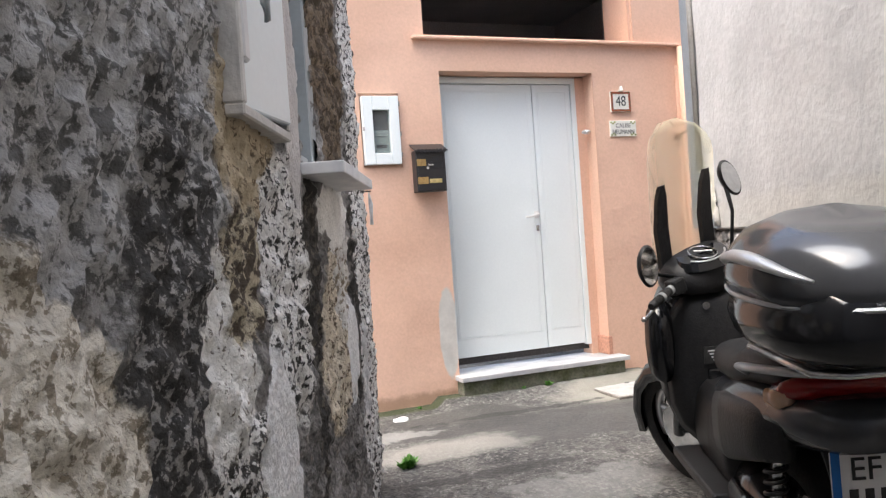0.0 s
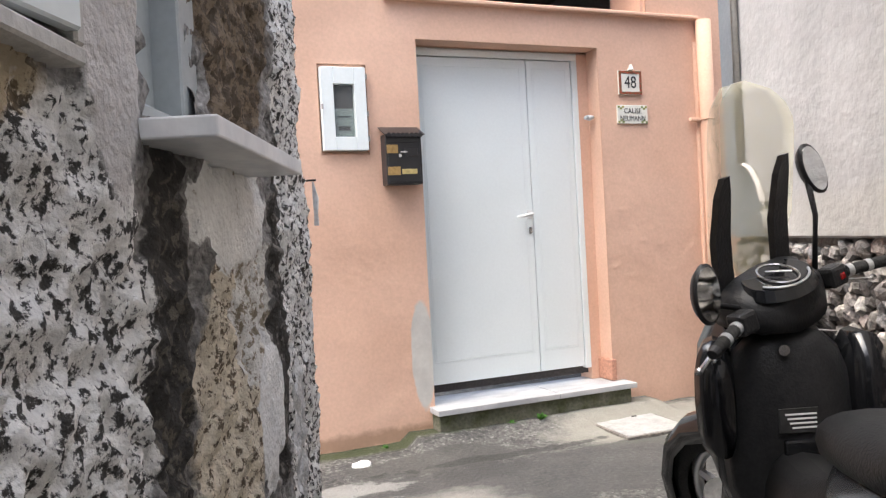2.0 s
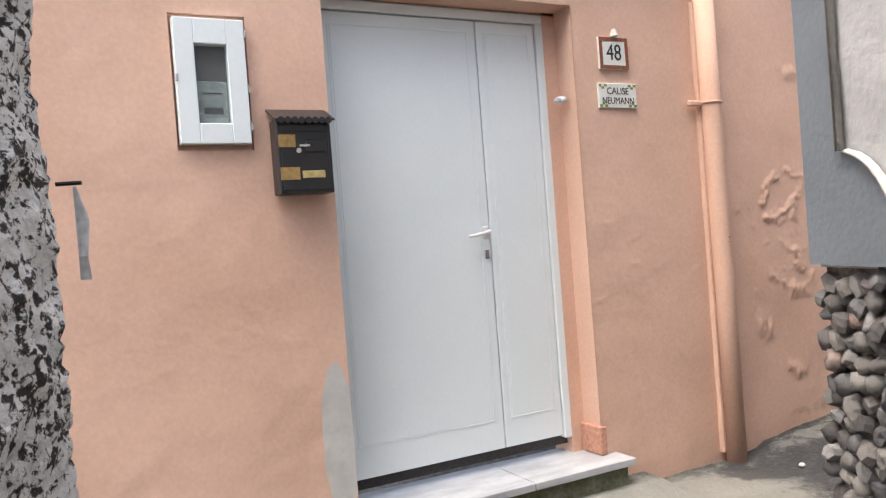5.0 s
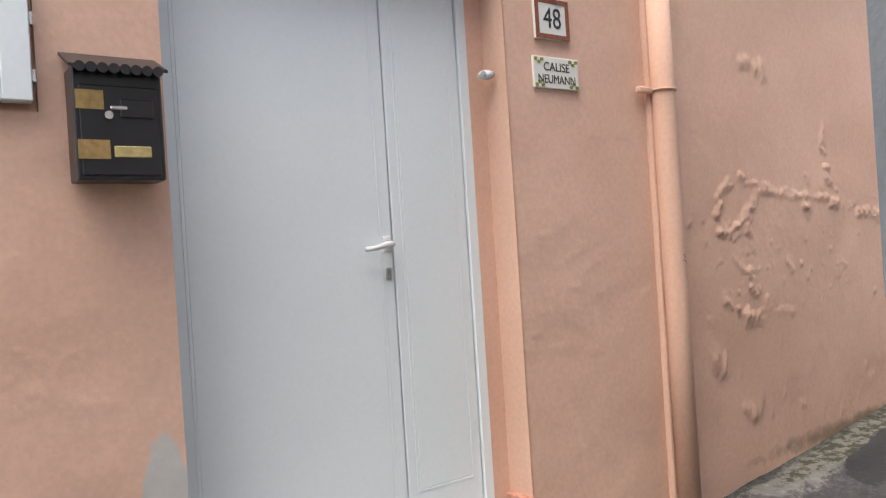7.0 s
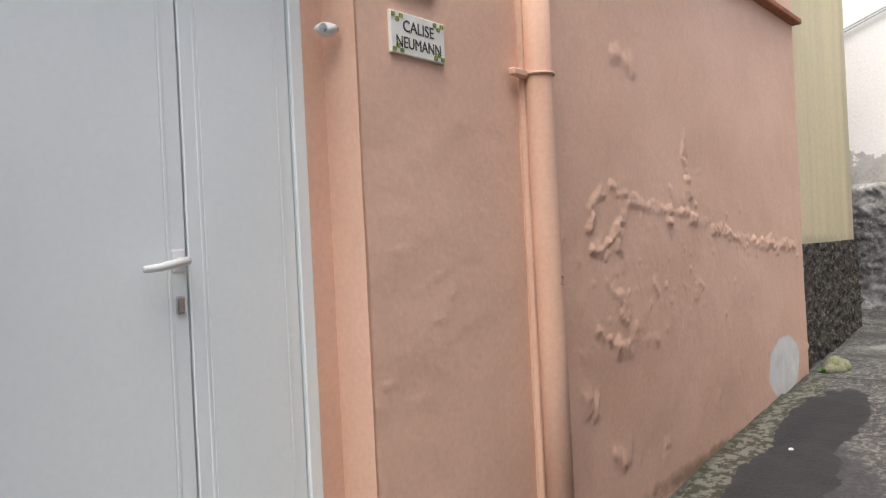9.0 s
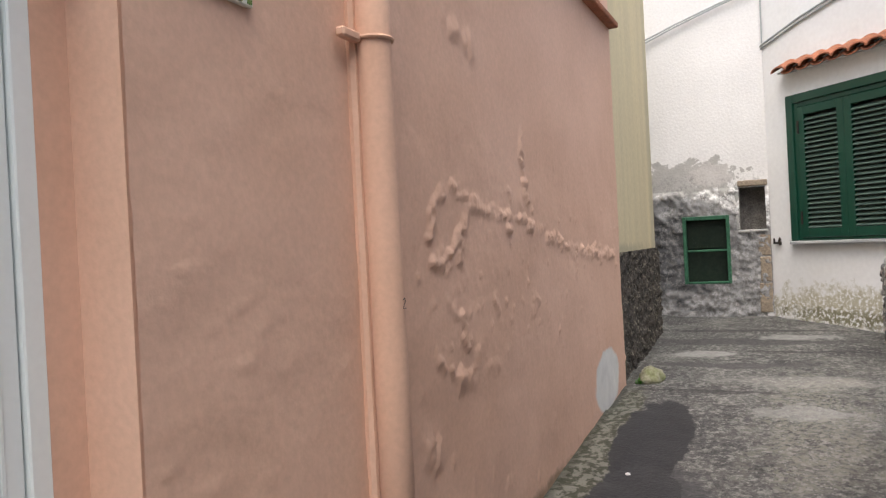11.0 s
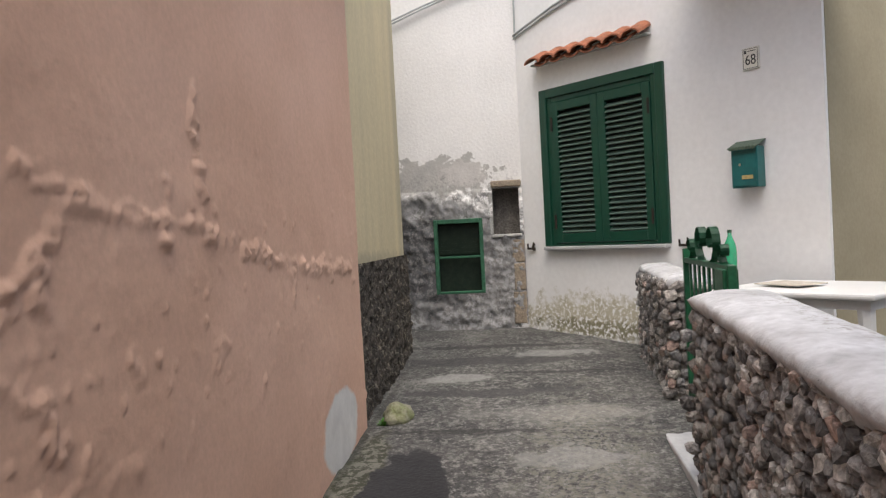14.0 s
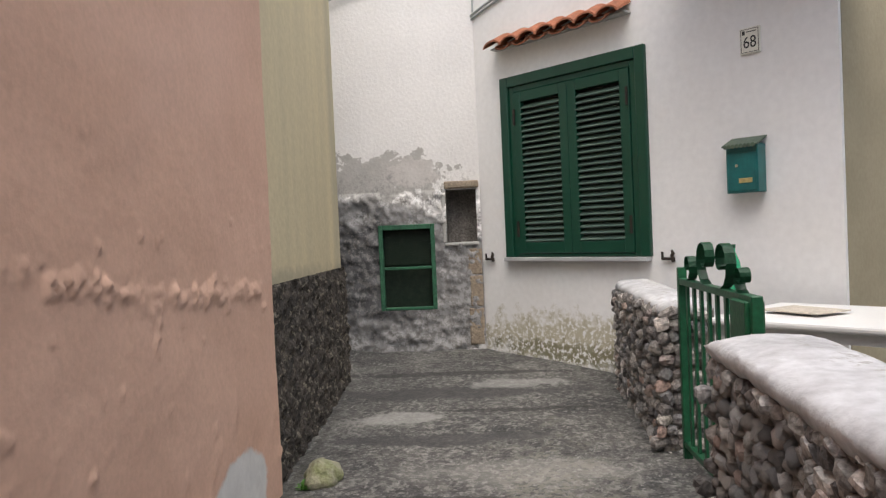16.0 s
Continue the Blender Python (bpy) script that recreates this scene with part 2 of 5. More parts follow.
# ---- mesh helpers ----
def finish(bm, name, material, parent=None, label="", smooth=False):
    me = bpy.data.meshes.new(name)
    if smooth:
        for fc in bm.faces:
            fc.smooth = True
    bm.to_mesh(me)
    bm.free()
    me.materials.append(material)
    ob = new(name, me)
    if parent:
        ob.parent = parent
    if label:
        ob["label"] = label
    return ob


def part(name, bm, material, parent, label="", smooth=False):
    return finish(bm, name, material, parent, label, smooth)


def box(*spans, bevel=0.0, seg=1):
    """A bmesh of boxes, each (x0, y0, z0, x1, y1, z1)."""
    bm = bmesh.new()
    for x0, y0, z0, x1, y1, z1 in spans:
        bmesh.ops.create_cube(bm, size=1, matrix=Matrix.Translation(((x0 + x1) / 2, (y0 + y1) / 2, (z0 + z1) / 2)) @ Matrix.Diagonal((x1 - x0, y1 - y0, z1 - z0, 1)))
    if bevel:
        bmesh.ops.bevel(bm, geom=bm.edges[:], offset=bevel, segments=seg, affect='EDGES', profile=0.5)
    return bm


def tube(points, radius, sides=10, closed=False, flat=None):
    """A bmesh tube along points; radius a number or one for each point; flat: the ratio of the section's second axis."""
    bm = bmesh.new()
    pts = [Vector(p) for p in points]
    rings = []
    k = len(pts)
    for i, p in enumerate(pts):
        a, b = pts[(i - 1) % k if closed else max(i - 1, 0)], pts[(i + 1) % k if closed else min(i + 1, k - 1)]
        d = (b - a).normalized()
        ref = Vector((0, 0, 1)) if abs(d.z) < 0.95 else Vector((1, 0, 0))
        s = d.cross(ref).normalized()
        t = s.cross(d)
        r = radius[i] if isinstance(radius, (list, tuple)) else radius
        rings.append([bm.verts.new(p + r * (math.cos(q) * s + (flat or 1) * math.sin(q) * t)) for q in (2 * math.pi * j / sides for j in range(sides))])
    for i in range(k if closed else k - 1):
        a, b = rings[i], rings[(i + 1) % k]
        for j in range(sides):
            bm.faces.new((a[j], a[(j + 1) % sides], b[(j + 1) % sides], b[j]))
    if not closed:
        bm.faces.new(rings[0][::-1])
        bm.faces.new(rings[-1])
    return bm


def loft(sections, closed_ends=True):
    """A bmesh skin over rings of equal point count."""
    bm = bmesh.new()
    rings = [[bm.verts.new(p) for p in s] for s in sections]
    for a, b in zip(rings, rings[1:]):
        for j in range(len(a)):
            k = (j + 1) % len(a)
            bm.faces.new((a[j], a[k], b[k], b[j]))
    if closed_ends:
        bm.faces.new(rings[0][::-1])
        bm.faces.new(rings[-1])
    bmesh.ops.recalc_face_normals(bm, faces=bm.faces[:])
    return bm


def thing(name, m, label, category, group=""):
    e = new(name)
    e.matrix_world = m
    return tagged(e, label, category, group)


def structure(ob, label, category="wall"):
    return tagged(ob, label, category, kind="structure")


def lerp(v, xs, ys):
    return float(np.interp(v, xs, ys))


def ground_z(x, y):
    along = lerp(x, (-3, 4.3, 5.45, 6.95, 7.7, 10.7, 16), (0.20, 0.20, 0.31, 0.46, 0.52, 0.70, 0.95))
    back = lerp(y, (-6, 0, 3.6), (0.22, 0.16, 0.0))
    up = lerp(y, (5.3, 8.0), (0.0, 0.45)) if x > 9 else 0.0
    if 1.9 < x < 3.7 and y > 4.95:
        along += min(0.055, (y - 4.95) * 0.25)
    return along - back * lerp(x, (3, 5), (1, 0)) + up


def rough_sheet(us, vs, place, holes=()):
    """A fine grid of quads over us x vs (place(u, v) gives the point), without the cells in holes (u0, v0, u1, v1)."""
    verts, faces = [], []
    for v in vs:
        for u in us:
            verts.append(place(u, v))
    w = len(us)
    for j in range(len(vs) - 1):
        for i in range(w - 1):
            cu, cv = (us[i] + us[i + 1]) / 2, (vs[j] + vs[j + 1]) / 2
            if any(a < cu < c and b < cv < d for a, b, c, d in holes):
                continue
            faces.append((j * w + i, j * w + i + 1, (j + 1) * w + i + 1, (j + 1) * w + i))
    return verts, faces


def sheet_object(name, verts, faces, material, smooth=True):
    me = bpy.data.meshes.new(name)
    me.from_pydata(verts, [], faces)
    me.materials.append(material)
    if smooth:
        me.shade_smooth()
    return new(name, me)


def steps(a, b, d, *extra):
    s = set(np.round(np.linspace(a, b, max(2, int(round((b - a) / d)) + 1)), 4).tolist())
    for e in extra:
        s = {q for q in s if abs(q - e) > d * 0.35}
        s.add(e)
    return sorted(s)


def frac(x, y, z, octaves=4):
    return noise.fractal((x, y, z), 0.9, 2.0, octaves)


# ---- ground ----
gx = [-150, -60, -20, -8] + steps(-3.0, 12.0, 0.06) + [14, 20, 60, 150]
gy = [-150, -60, -20, -8, -5] + steps(-3.0, 7.0, 0.06) + [9, 14, 30, 80, 150]


def ground_place(x, y):
    z = ground_z(max(-3, min(14, x)), max(-5, min(9, y)))
    if -3 < x < 12 and -3 < y < 7:
        z += 0.010 * frac(x * 1.5, y * 1.5, 0.3, 3) + 0.006 * frac(x * 8, y * 8, 2.2, 3)
        gutter = 5.30 - 0.24 - 0.05 * frac(x * 2.2, 1.7, 0.0, 3)
        if 4.5 < x < 7.2 and y > gutter:
            z += 0.022
    return (x, y, z)


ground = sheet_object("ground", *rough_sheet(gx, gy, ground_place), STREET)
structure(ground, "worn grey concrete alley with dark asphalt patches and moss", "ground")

# ---- salmon house front, along y = 5.34 ----
WY = 5.34
CRACKS = [
    [(4.70, 1.61), (4.73, 1.71), (4.81, 1.75), (4.91, 1.77), (5.04, 1.74), (5.0, 1.65), (4.92, 1.59), (4.81, 1.51), (4.71, 1.53)],
    [(5.04, 1.74), (5.33, 1.69), (5.53, 1.69), (5.7, 1.67), (5.97, 1.62), (6.3, 1.55), (6.68, 1.5), (7.13, 1.47), (7.6, 1.45)],
    [(5.74, 2.06), (5.73, 1.93), (5.77, 1.77), (5.81, 1.66)],
    [(5.54, 1.77), (5.51, 1.66)],
    [(4.94, 1.59), (4.98, 1.44), (4.84, 1.37), (4.94, 1.27), (5.01, 1.21), (5.09, 1.13)],
    [(4.72, 1.16), (4.84, 1.13), (4.97, 1.08), (5.11, 1.1), (5.32, 1.07), (5.39, 1.09)],
    [(4.92, 1.11), (4.91, 1.05)],
    [(4.57, 1.08), (4.54, 0.97), (4.69, 0.86), (4.58, 0.88)],
    [(4.94, 0.77), (4.98, 0.69), (4.97, 0.65)],
    [(4.82, 0.65), (4.94, 0.58)],
    [(5.84, 1.29), (5.8, 1.22)],
    [(5.29, 1.34), (5.34, 1.28)],
    [(6.58, 1.51), (6.61, 1.38)],
    [(4.9, 2.4), (4.97, 2.35), (5.14, 2.34)],
]


def crack_height(x, z):
    h = 0.0
    for line in CRACKS:
        for (ax, az), (bx, bz) in zip(line, line[1:]):
            dx, dz = bx - ax, bz - az
            t = max(0, min(1, ((x - ax) * dx + (z - az) * dz) / (dx * dx + dz * dz)))
            d = math.hypot(x - ax - t * dx, z - az - t * dz) + 0.055 * frac(x * 9, z * 9, 4.0, 5)
            w = 0.024 + 0.012 * frac(x * 3, z * 3, 6.0, 2)
            if d < w:
                h = max(h, min(1.0, (w - d) / 0.007))
    return h


def salmon_place(x, z):
    d = 0.005 * frac(x * 2.2, z * 2.2, 1.0, 3)
    if z < 2.9:
        d += 0.0018 * max(0, frac(x * 14, z * 14, 5.0, 3)) + 0.004 * max(0, frac(x * 30, z * 30, 8.0, 2) - 0.35)
        if x > 4.42:
            c = crack_height(x, z)
            d += 0.015 * c * max(0.0, 0.5 + 1.0 * frac(x * 36, z * 36, 7.0, 4)) * max(0.2, min(1.0, 0.7 + frac(x * 5, z * 5, 1.0, 2)))
            fl = frac(x * 22, z * 20, 3.0, 3) - 0.66
            if fl > 0 and z < 1.75:
                d += 0.008 * min(1.0, fl * 9)
        if x < 4.3 and 0.3 < z < 1.6:
            fl = frac(x * 12, z * 26, 13.0, 4) - 0.62
            if fl > 0:
                d += 0.003 * min(1.0, fl * 12)
        low = max(0, 1 - (z - ground_z(x, WY)) / 1.0)
        d += 0.006 * low * max(0, frac(x * 9, z * 9, 9.0, 3) - 0.3)
    return (x, WY - 0.004 - max(-0.003, d), z)


DOOR = (2.10, 3.415, 2.65)
METER = (1.478, 1.945, 1.775, 2.482)
LOGGIA = (2.0, 2.915, 3.83, 3.9)
xs = steps(-1.2, 1.0, 0.05) + steps(1.02, 4.3, 0.02, 2.10, 3.415, 2.0, 3.83, 1.478, 1.775) + steps(4.31, 7.0, 0.012) + steps(7.02, 7.81, 0.02)
zs = steps(0.05, 1.1, 0.022) + steps(1.112, 2.0, 0.0125, 1.945) + steps(2.02, 2.9, 0.024, 2.65, 2.482) + [2.915, 3.2, 3.55, 3.9, 4.3]
holes = [(DOOR[0], -1, DOOR[1], DOOR[2]), (METER[0], METER[1], METER[2], METER[3]), LOGGIA]
v, f = rough_sheet(xs, zs, salmon_place, holes)
wall_salmon = sheet_object("wall_salmon", v, f, ORANGE)
structure(wall_salmon, "salmon pink plastered house wall with blistered flaking paint")
core = box((-1.2, 5.345, 0, 1.478, 5.75, 4.3), (1.478, 5.345, 0, 1.775, 5.75, 1.945), (1.478, 5.362, 1.945, 1.775, 5.75, 2.482), (1.478, 5.345, 2.482, 1.775, 5.75, 4.3),
           (1.775, 5.345, 0, 2.10, 5.75, 2.915), (1.775, 5.345, 2.915, 2.0, 5.75, 4.3), (2.10, 5.345, 2.65, 3.415, 5.75, 2.915), (2.0, 5.345, 3.9, 3.83, 5.75, 4.3),
           (3.415, 5.345, 0, 3.83, 5.75, 2.915), (3.83, 5.345, 0, 7.805, 5.75, 4.3))
finish(core, "wall_core", ORANGE, wall_salmon)
finish(box((3.80, 5.36, 2.915, 3.86, 5.70, 3.9)), "loggia_jamb", ORANGE, wall_salmon)
structure(finish(box((1.2, 5.75, 2.7, 5.0, 8.6, 2.9), (1.2, 8.6, 2.9, 5.0, 8.8, 4.3), (1.2, 5.76, 4.0, 5.0, 8.6, 4.2), (1.0, 5.76, 2.9, 1.2, 8.6, 4.2), (5.0, 5.76, 2.9, 5.2, 8.6, 4.2)), "loggia", mat("dim_grey_plaster", (0.50, 0.48, 0.46), (0.42, 0.40, 0.39), 2, 0.9)), "dim grey loggia behind the opening over the door", "loggia")
structure(finish(box((1.9, 5.29, 2.875, 4.25, 5.36, 2.90), bevel=0.006), "trim", ORANGE), "thin salmon ledge under the loggia opening", "trim")
structure(finish(box((4.6, 5.27, 3.03, 7.82, 5.36, 3.07), bevel=0.006), "trim_2", TERRACOTTA), "reddish coping along the wall top", "trim")

# ---- yellow house ----
structure(finish(box((7.815, 5.39, 1.45, 9.70, 9.0, 4.6)), "wall_yellow", YELLOW), "faded yellow plastered house corner", "wall")


def plinth_place(x, z):
    return (x, 5.365 - 0.026 * max(-0.6, frac(x * 20, z * 20, 0, 4)), z)


v, f = rough_sheet(steps(7.80, 9.72, 0.02), steps(0.2, 1.455, 0.02), plinth_place)
plinth = sheet_object("wall_plinth", v, f, BLACK_STUCCO)
structure(plinth, "coarse black rendered plinth of the yellow house")
finish(box((7.80, 5.385, 0.1, 9.72, 9.0, 1.448)), "plinth_core", BLACK_STUCCO, plinth)

# ---- white house: facade turned 44 degrees, far wall square to the alley ----
FACADE = Matrix.Translation((10.7, 4.42, 0)) @ Matrix(((-math.cos(radians(44)), math.sin(radians(44)), 0, 0), (-math.sin(radians(44)), -math.cos(radians(44)), 0, 0), (0, 0, 1, 0), (0, 0, 0, 1)))
# in FACADE x runs along the wall, -y comes out of it
WIN = (0.36, 1.46, 1.55, 2.76)
fw = finish(box((0, 0, 0, 0.36, 0.35, 5.2), (0.36, 0, 0, 1.55, 0.35, 1.46), (0.36, 0, 2.76, 1.55, 0.35, 5.2), (1.55, 0, 0, 2.6, 0.35, 5.2), (2.6, 0, 0, 2.812, 0.03, 5.2)), "wall_facade", WHITE_PLASTER)
fw.matrix_world = FACADE
structure(fw, "white plastered house wall with mouldy stained foot")
pw = finish(box((2.605, 0.033, 0, 2.815, 1.0, 5.2), (2.45, 1.0, 2.45, 2.817, 2.13, 5.2), (2.45, 2.13, 0, 2.817, 4.0, 5.2), (2.817, 4.0, 0, 6.0, 4.3, 5.2)), "wall_porch", OLIVE)
pw.matrix_world = FACADE
structure(pw, "olive plaster wall of the porch")

far_holes = [(4.80, 1.04, 5.26, 1.735), (4.455, 1.57, 4.70, 2.0)]


def far_place(y, z):
    d = 0.006 * frac(y * 2, z * 2, 3, 3)
    if z < 1.98 + 0.03 * frac(y * 2, 5, 1, 2):
        d += 0.020 + 0.026 * frac(y * 9, z * 9, 1, 4) + 0.016 * frac(y * 26, z * 22, 4, 3)
    return (10.70 - d, y, z)


v, f = rough_sheet(steps(4.42, 6.2, 0.018, 4.80, 5.26, 4.455, 4.70) + steps(6.25, 9.0, 0.05), steps(0.5, 2.3, 0.018, 1.04, 1.735, 1.57, 2.0) + [2.6, 3.2, 4.0, 5.2], far_place, far_holes)
wall_far = sheet_object("wall_far", v, f, FAR)
structure(wall_far, "peeling white lime wall with coarse grey render below")
finish(box((10.72, 4.42, 0.3, 11.0, 4.455, 5.2), (10.72, 4.455, 0.3, 11.0, 4.70, 1.57), (10.90, 4.455, 1.57, 11.0, 4.70, 2.0), (10.72, 4.455, 2.0, 11.0, 4.80, 5.2), (10.72, 4.70, 0.3, 11.0, 4.80, 2.0),
           (10.72, 4.80, 0.3, 11.0, 5.26, 1.04), (10.85, 4.80, 1.04, 11.0, 5.26, 1.735), (10.72, 4.80, 1.735, 11.0, 5.26, 5.2), (10.72, 5.26, 0.3, 11.0, 9.0, 5.2)), "wall_core", MORTAR, wall_far)
structure(finish(box((9.7, 9.0, 0.3, 11.0, 9.3, 5.2)), "wall_end", WHITE_PLASTER), "plain wall closing the side alley")

# ---- old lime-rendered wall along the lane ----
ux, uy = 0.3692, 0.9293
LANE = Matrix(((ux, -uy, 0, -0.46), (uy, ux, 0, 0), (0, 0, 1, 0), (0, 0, 0, 1)))  # x along the wall, -y into the lane
OLD_END = 4.02
old_holes = [(1.72, 1.70, 2.13, 2.25), (2.42, 1.66, 2.66, 2.5)]


def old_place(s, z):
    big = frac(s * 3.2, z * 3.2, 2, 4)
    fine = frac(s * 17, z * 15, 6, 5)
    d = 0.022 * big + (0.020 if s < 3.6 else 0.012) * fine + 0.010 * frac(s * 45, z * 42, 8, 3)
    pit = frac(s * 9, z * 9, 11, 3)
    if pit > 0.55:
        d -= 0.05 * (pit - 0.55)
    # smoother trowelled patches
    for cs, cz, rs, rz in ((3.22, 1.0, 0.20, 0.20), (1.93, 0.85, 0.22, 0.32), (2.92, 1.50, 0.34, 0.13), (2.28, 1.9, 0.13, 0.5)):
        q = math.hypot((s - cs) / rs, (z - cz) / rz) + 0.3 * frac(s * 6, z * 6, 3, 3)
        if q < 1:
            k = min(1, (1 - q) * 6)
            d = d * (1 - 0.85 * k) + 0.012 * k
    edge = max(0, (s - OLD_END + 0.12) / 0.12)
    return (s, -d + 0.05 * edge * edge, z)


v, f = rough_sheet(steps(-1.6, 0.4, 0.05) + steps(0.42, OLD_END, 0.0125, 1.72, 2.13, 2.42, 2.66), steps(-0.1, 2.6, 0.0145, 1.70, 2.25, 1.66, 2.5) + [2.8, 3.2, 4.4], old_place, old_holes)
wall_old = sheet_object("wall_old", v, f, OLD)
wall_old.matrix_world = LANE
structure(wall_old, "crumbling lime-rendered wall, blackened, flaking white and tan")
wc = finish(box((-1.6, 0.06, -0.2, 1.72, 0.5, 4.4), (1.72, 0.06, -0.2, 2.13, 0.5, 1.70), (1.72, 0.30, 1.70, 2.13, 0.5, 2.25), (1.72, 0.06, 2.25, 2.42, 0.5, 4.4), (2.13, 0.06, -0.2, 2.42, 0.5, 2.25),
                (2.42, 0.06, -0.2, 2.66, 0.5, 1.66), (2.42, 0.28, 1.66, 2.66, 0.5, 2.5), (2.42, 0.06, 2.5, 2.66, 0.5, 4.4), (2.66, 0.06, -0.2, OLD_END - 0.005, 0.5, 4.4)), "wall_core", OLD, wall_old)
structure(finish(box((-1.6, 0.5, -0.2, 1.0, 0.8, 4.4)), "wall_back", PALE_PLASTER), "plain wall closing the lane").matrix_world = LANE @ pose(0, 0, 0)

# ---- pale wall on the other side of the lane ----
PALE = Matrix(((ux, -uy, 0, 1.614), (uy, ux, 0, 0), (0, 0, 1, 0), (0, 0, 0, 1)))  # x along, +y into the lane
PALE_END = 4.13


def pale_place(s, z):
    return (s, 0.02 + 0.006 * frac(s * 2.4, z * 2.4, 4, 4), z)


v, f = rough_sheet(steps(-1.6, PALE_END, 0.03), steps(1.36, 2.9, 0.03) + [3.4, 4.4], pale_place)
wall_pale = sheet_object("wall_pale", v, f, PALE_PLASTER)
wall_pale.matrix_world = PALE
structure(wall_pale, "pale grey uneven plaster wall above a rubble stone base")
finish(box((-1.6, -2.2, 1.35, PALE_END, 0.0, 4.4)), "wall_core", PALE_PLASTER, wall_pale)
base = finish(box((-1.6, -2.2, -0.3, PALE_END, -0.02, 1.35)), "wall_base", MORTAR)
base.matrix_world = PALE
structure(base, "rubble stone base of the pale wall")
structure(finish(box((-1.6, 0.0, -0.3, -1.4, 2.6, 4.4)), "wall_south", PALE_PLASTER), "plain wall closing the lane behind").matrix_world = PALE @ pose(0, -0.2, 0)

# ---- low rubble wall with white cap, pier ----
low_wall = finish(box((3.2, 3.42, 0.0, 6.86, 3.68, 1.20)), "wall_low", MORTAR)
structure(low_wall, "low rubble stone wall with a rounded limewashed cap")
pier = finish(box((8.22, 3.30, 0.2, 9.45, 3.56, 1.24)), "wall_pier", MORTAR)
structure(pier, "short rubble stone wall beside the gate")
structure(finish(box((6.9, -2.0, 0.0, 14.0, 3.55, 0.47)), "floor_terrace", STREET), "plain terrace floor behind the low wall", "floor")
structure(finish(box((3.3, -2.0, 0.0, 6.9, 3.42, 0.47)), "floor_terrace_2", STREET), "plain terrace floor behind the low wall", "floor")
structure(finish(box((4.0, -2.3, 0.0, 14.0, -2.0, 4.0)), "wall_garden", WHITE_PLASTER), "plain white wall closing the terrace")


# ---- more materials ----
YPLASTIC = mat("brown_tape", (0.40, 0.26, 0.10), (0.34, 0.22, 0.08), 20, 0.5)
BRASS = mat("yellowed_brass", (0.62, 0.50, 0.22), (0.5, 0.4, 0.18), 20, 0.4, metal=0.4)
CERAMIC = mat("cream_glazed_tile", (0.78, 0.77, 0.70), (0.74, 0.73, 0.66), 12, 0.25, spec=0.5, fine=0.04)
INK = mat("black_glaze", (0.03, 0.03, 0.03), (0.045, 0.045, 0.045), 12, 0.4)
LEAFGREEN = mat("green_glaze", (0.12, 0.25, 0.06), (0.4, 0.32, 0.05), 60, 0.4)
REDGLAZE = mat("mottled_red_glaze", (0.42, 0.06, 0.04), (0.05, 0.12, 0.05), 70, 0.4)
TEAL = mat("teal_enamel", (0.012, 0.14, 0.14), (0.010, 0.10, 0.10), 9, 0.35, spec=0.5, fine=0.1)
GREYGREEN = mat("faded_green_sheet", (0.10, 0.14, 0.10), (0.07, 0.10, 0.075), 20, 0.6)
FILM = mat("grey_meter_cover", (0.22, 0.27, 0.25), (0.16, 0.20, 0.19), 8, 0.25, spec=0.5)
CEMENT = mat("bare_cement", (0.42, 0.42, 0.405), (0.34, 0.34, 0.325), 12, 0.9, 0.5, 50, fine=0.15)
PATCHW = mat("bare_pale_plaster", (0.62, 0.60, 0.56), (0.52, 0.50, 0.46), 9, 0.9, 0.4, 50, fine=0.1)
GREY_FRAME = mat("grey_window_frame", (0.40, 0.43, 0.43), (0.34, 0.37, 0.37), 6, 0.5, fine=0.06)
LEAF = mat("weed_leaf", (0.07, 0.20, 0.03), (0.11, 0.26, 0.05), 30, 0.6)
PAPER = mat("white_rag", (0.75, 0.75, 0.74), (0.68, 0.68, 0.67), 10, 0.9)
BOARD = mat("pale_board", (0.55, 0.50, 0.42), (0.48, 0.43, 0.36), 10, 0.7)


def glass(name, colour, rough=0.03, alpha=0.25):
    m = bpy.data.materials.new(name)
    m.use_nodes = True
    p = m.node_tree.nodes["Principled BSDF"]
    p.inputs["Base Color"].default_value = (*colour, 1)
    p.inputs["Roughness"].default_value = rough
    p.inputs["Alpha"].default_value = alpha
    return m


def lettering(words, height, m, material, parent, name="lettering", sx=1.0):
    """Raised letters in the built-in font, centred on m (x along the line, y up)."""
    cu = bpy.data.curves.new("text", "FONT")
    cu.body, cu.size, cu.align_x, cu.align_y, cu.extrude = words, height * 1.38, 'CENTER', 'CENTER', 0.0012
    tmp = bpy.data.objects.new("text", cu)
    scene.collection.objects.link(tmp)
    bpy.context.view_layer.update()
    me = bpy.data.meshes.new_from_object(tmp.evaluated_get(bpy.context.evaluated_depsgraph_get()))
    bpy.data.objects.remove(tmp)
    me.materials.clear()
    me.materials.append(material)
    ob = new(name, me)
    ob.parent = parent
    ob.matrix_local = m @ Matrix.Diagonal((sx, 1, 1, 1))
    return ob


FRONT = lambda x, y, z: pose(x, y, z, 90, 0, 0)  # text standing upright, read from -y

BLIND = mat("blackened_green_blind", (0.010, 0.022, 0.014), (0.018, 0.03, 0.02), 20, 0.5, fine=0.2)
# paler than GREEN: the sky's sheen on the slats is put into the colour
SLAT_GREEN = mat("sky_lit_green_slats", (0.10, 0.15, 0.125), (0.075, 0.12, 0.10), 20, 0.3, spec=0.6, fine=0.1)

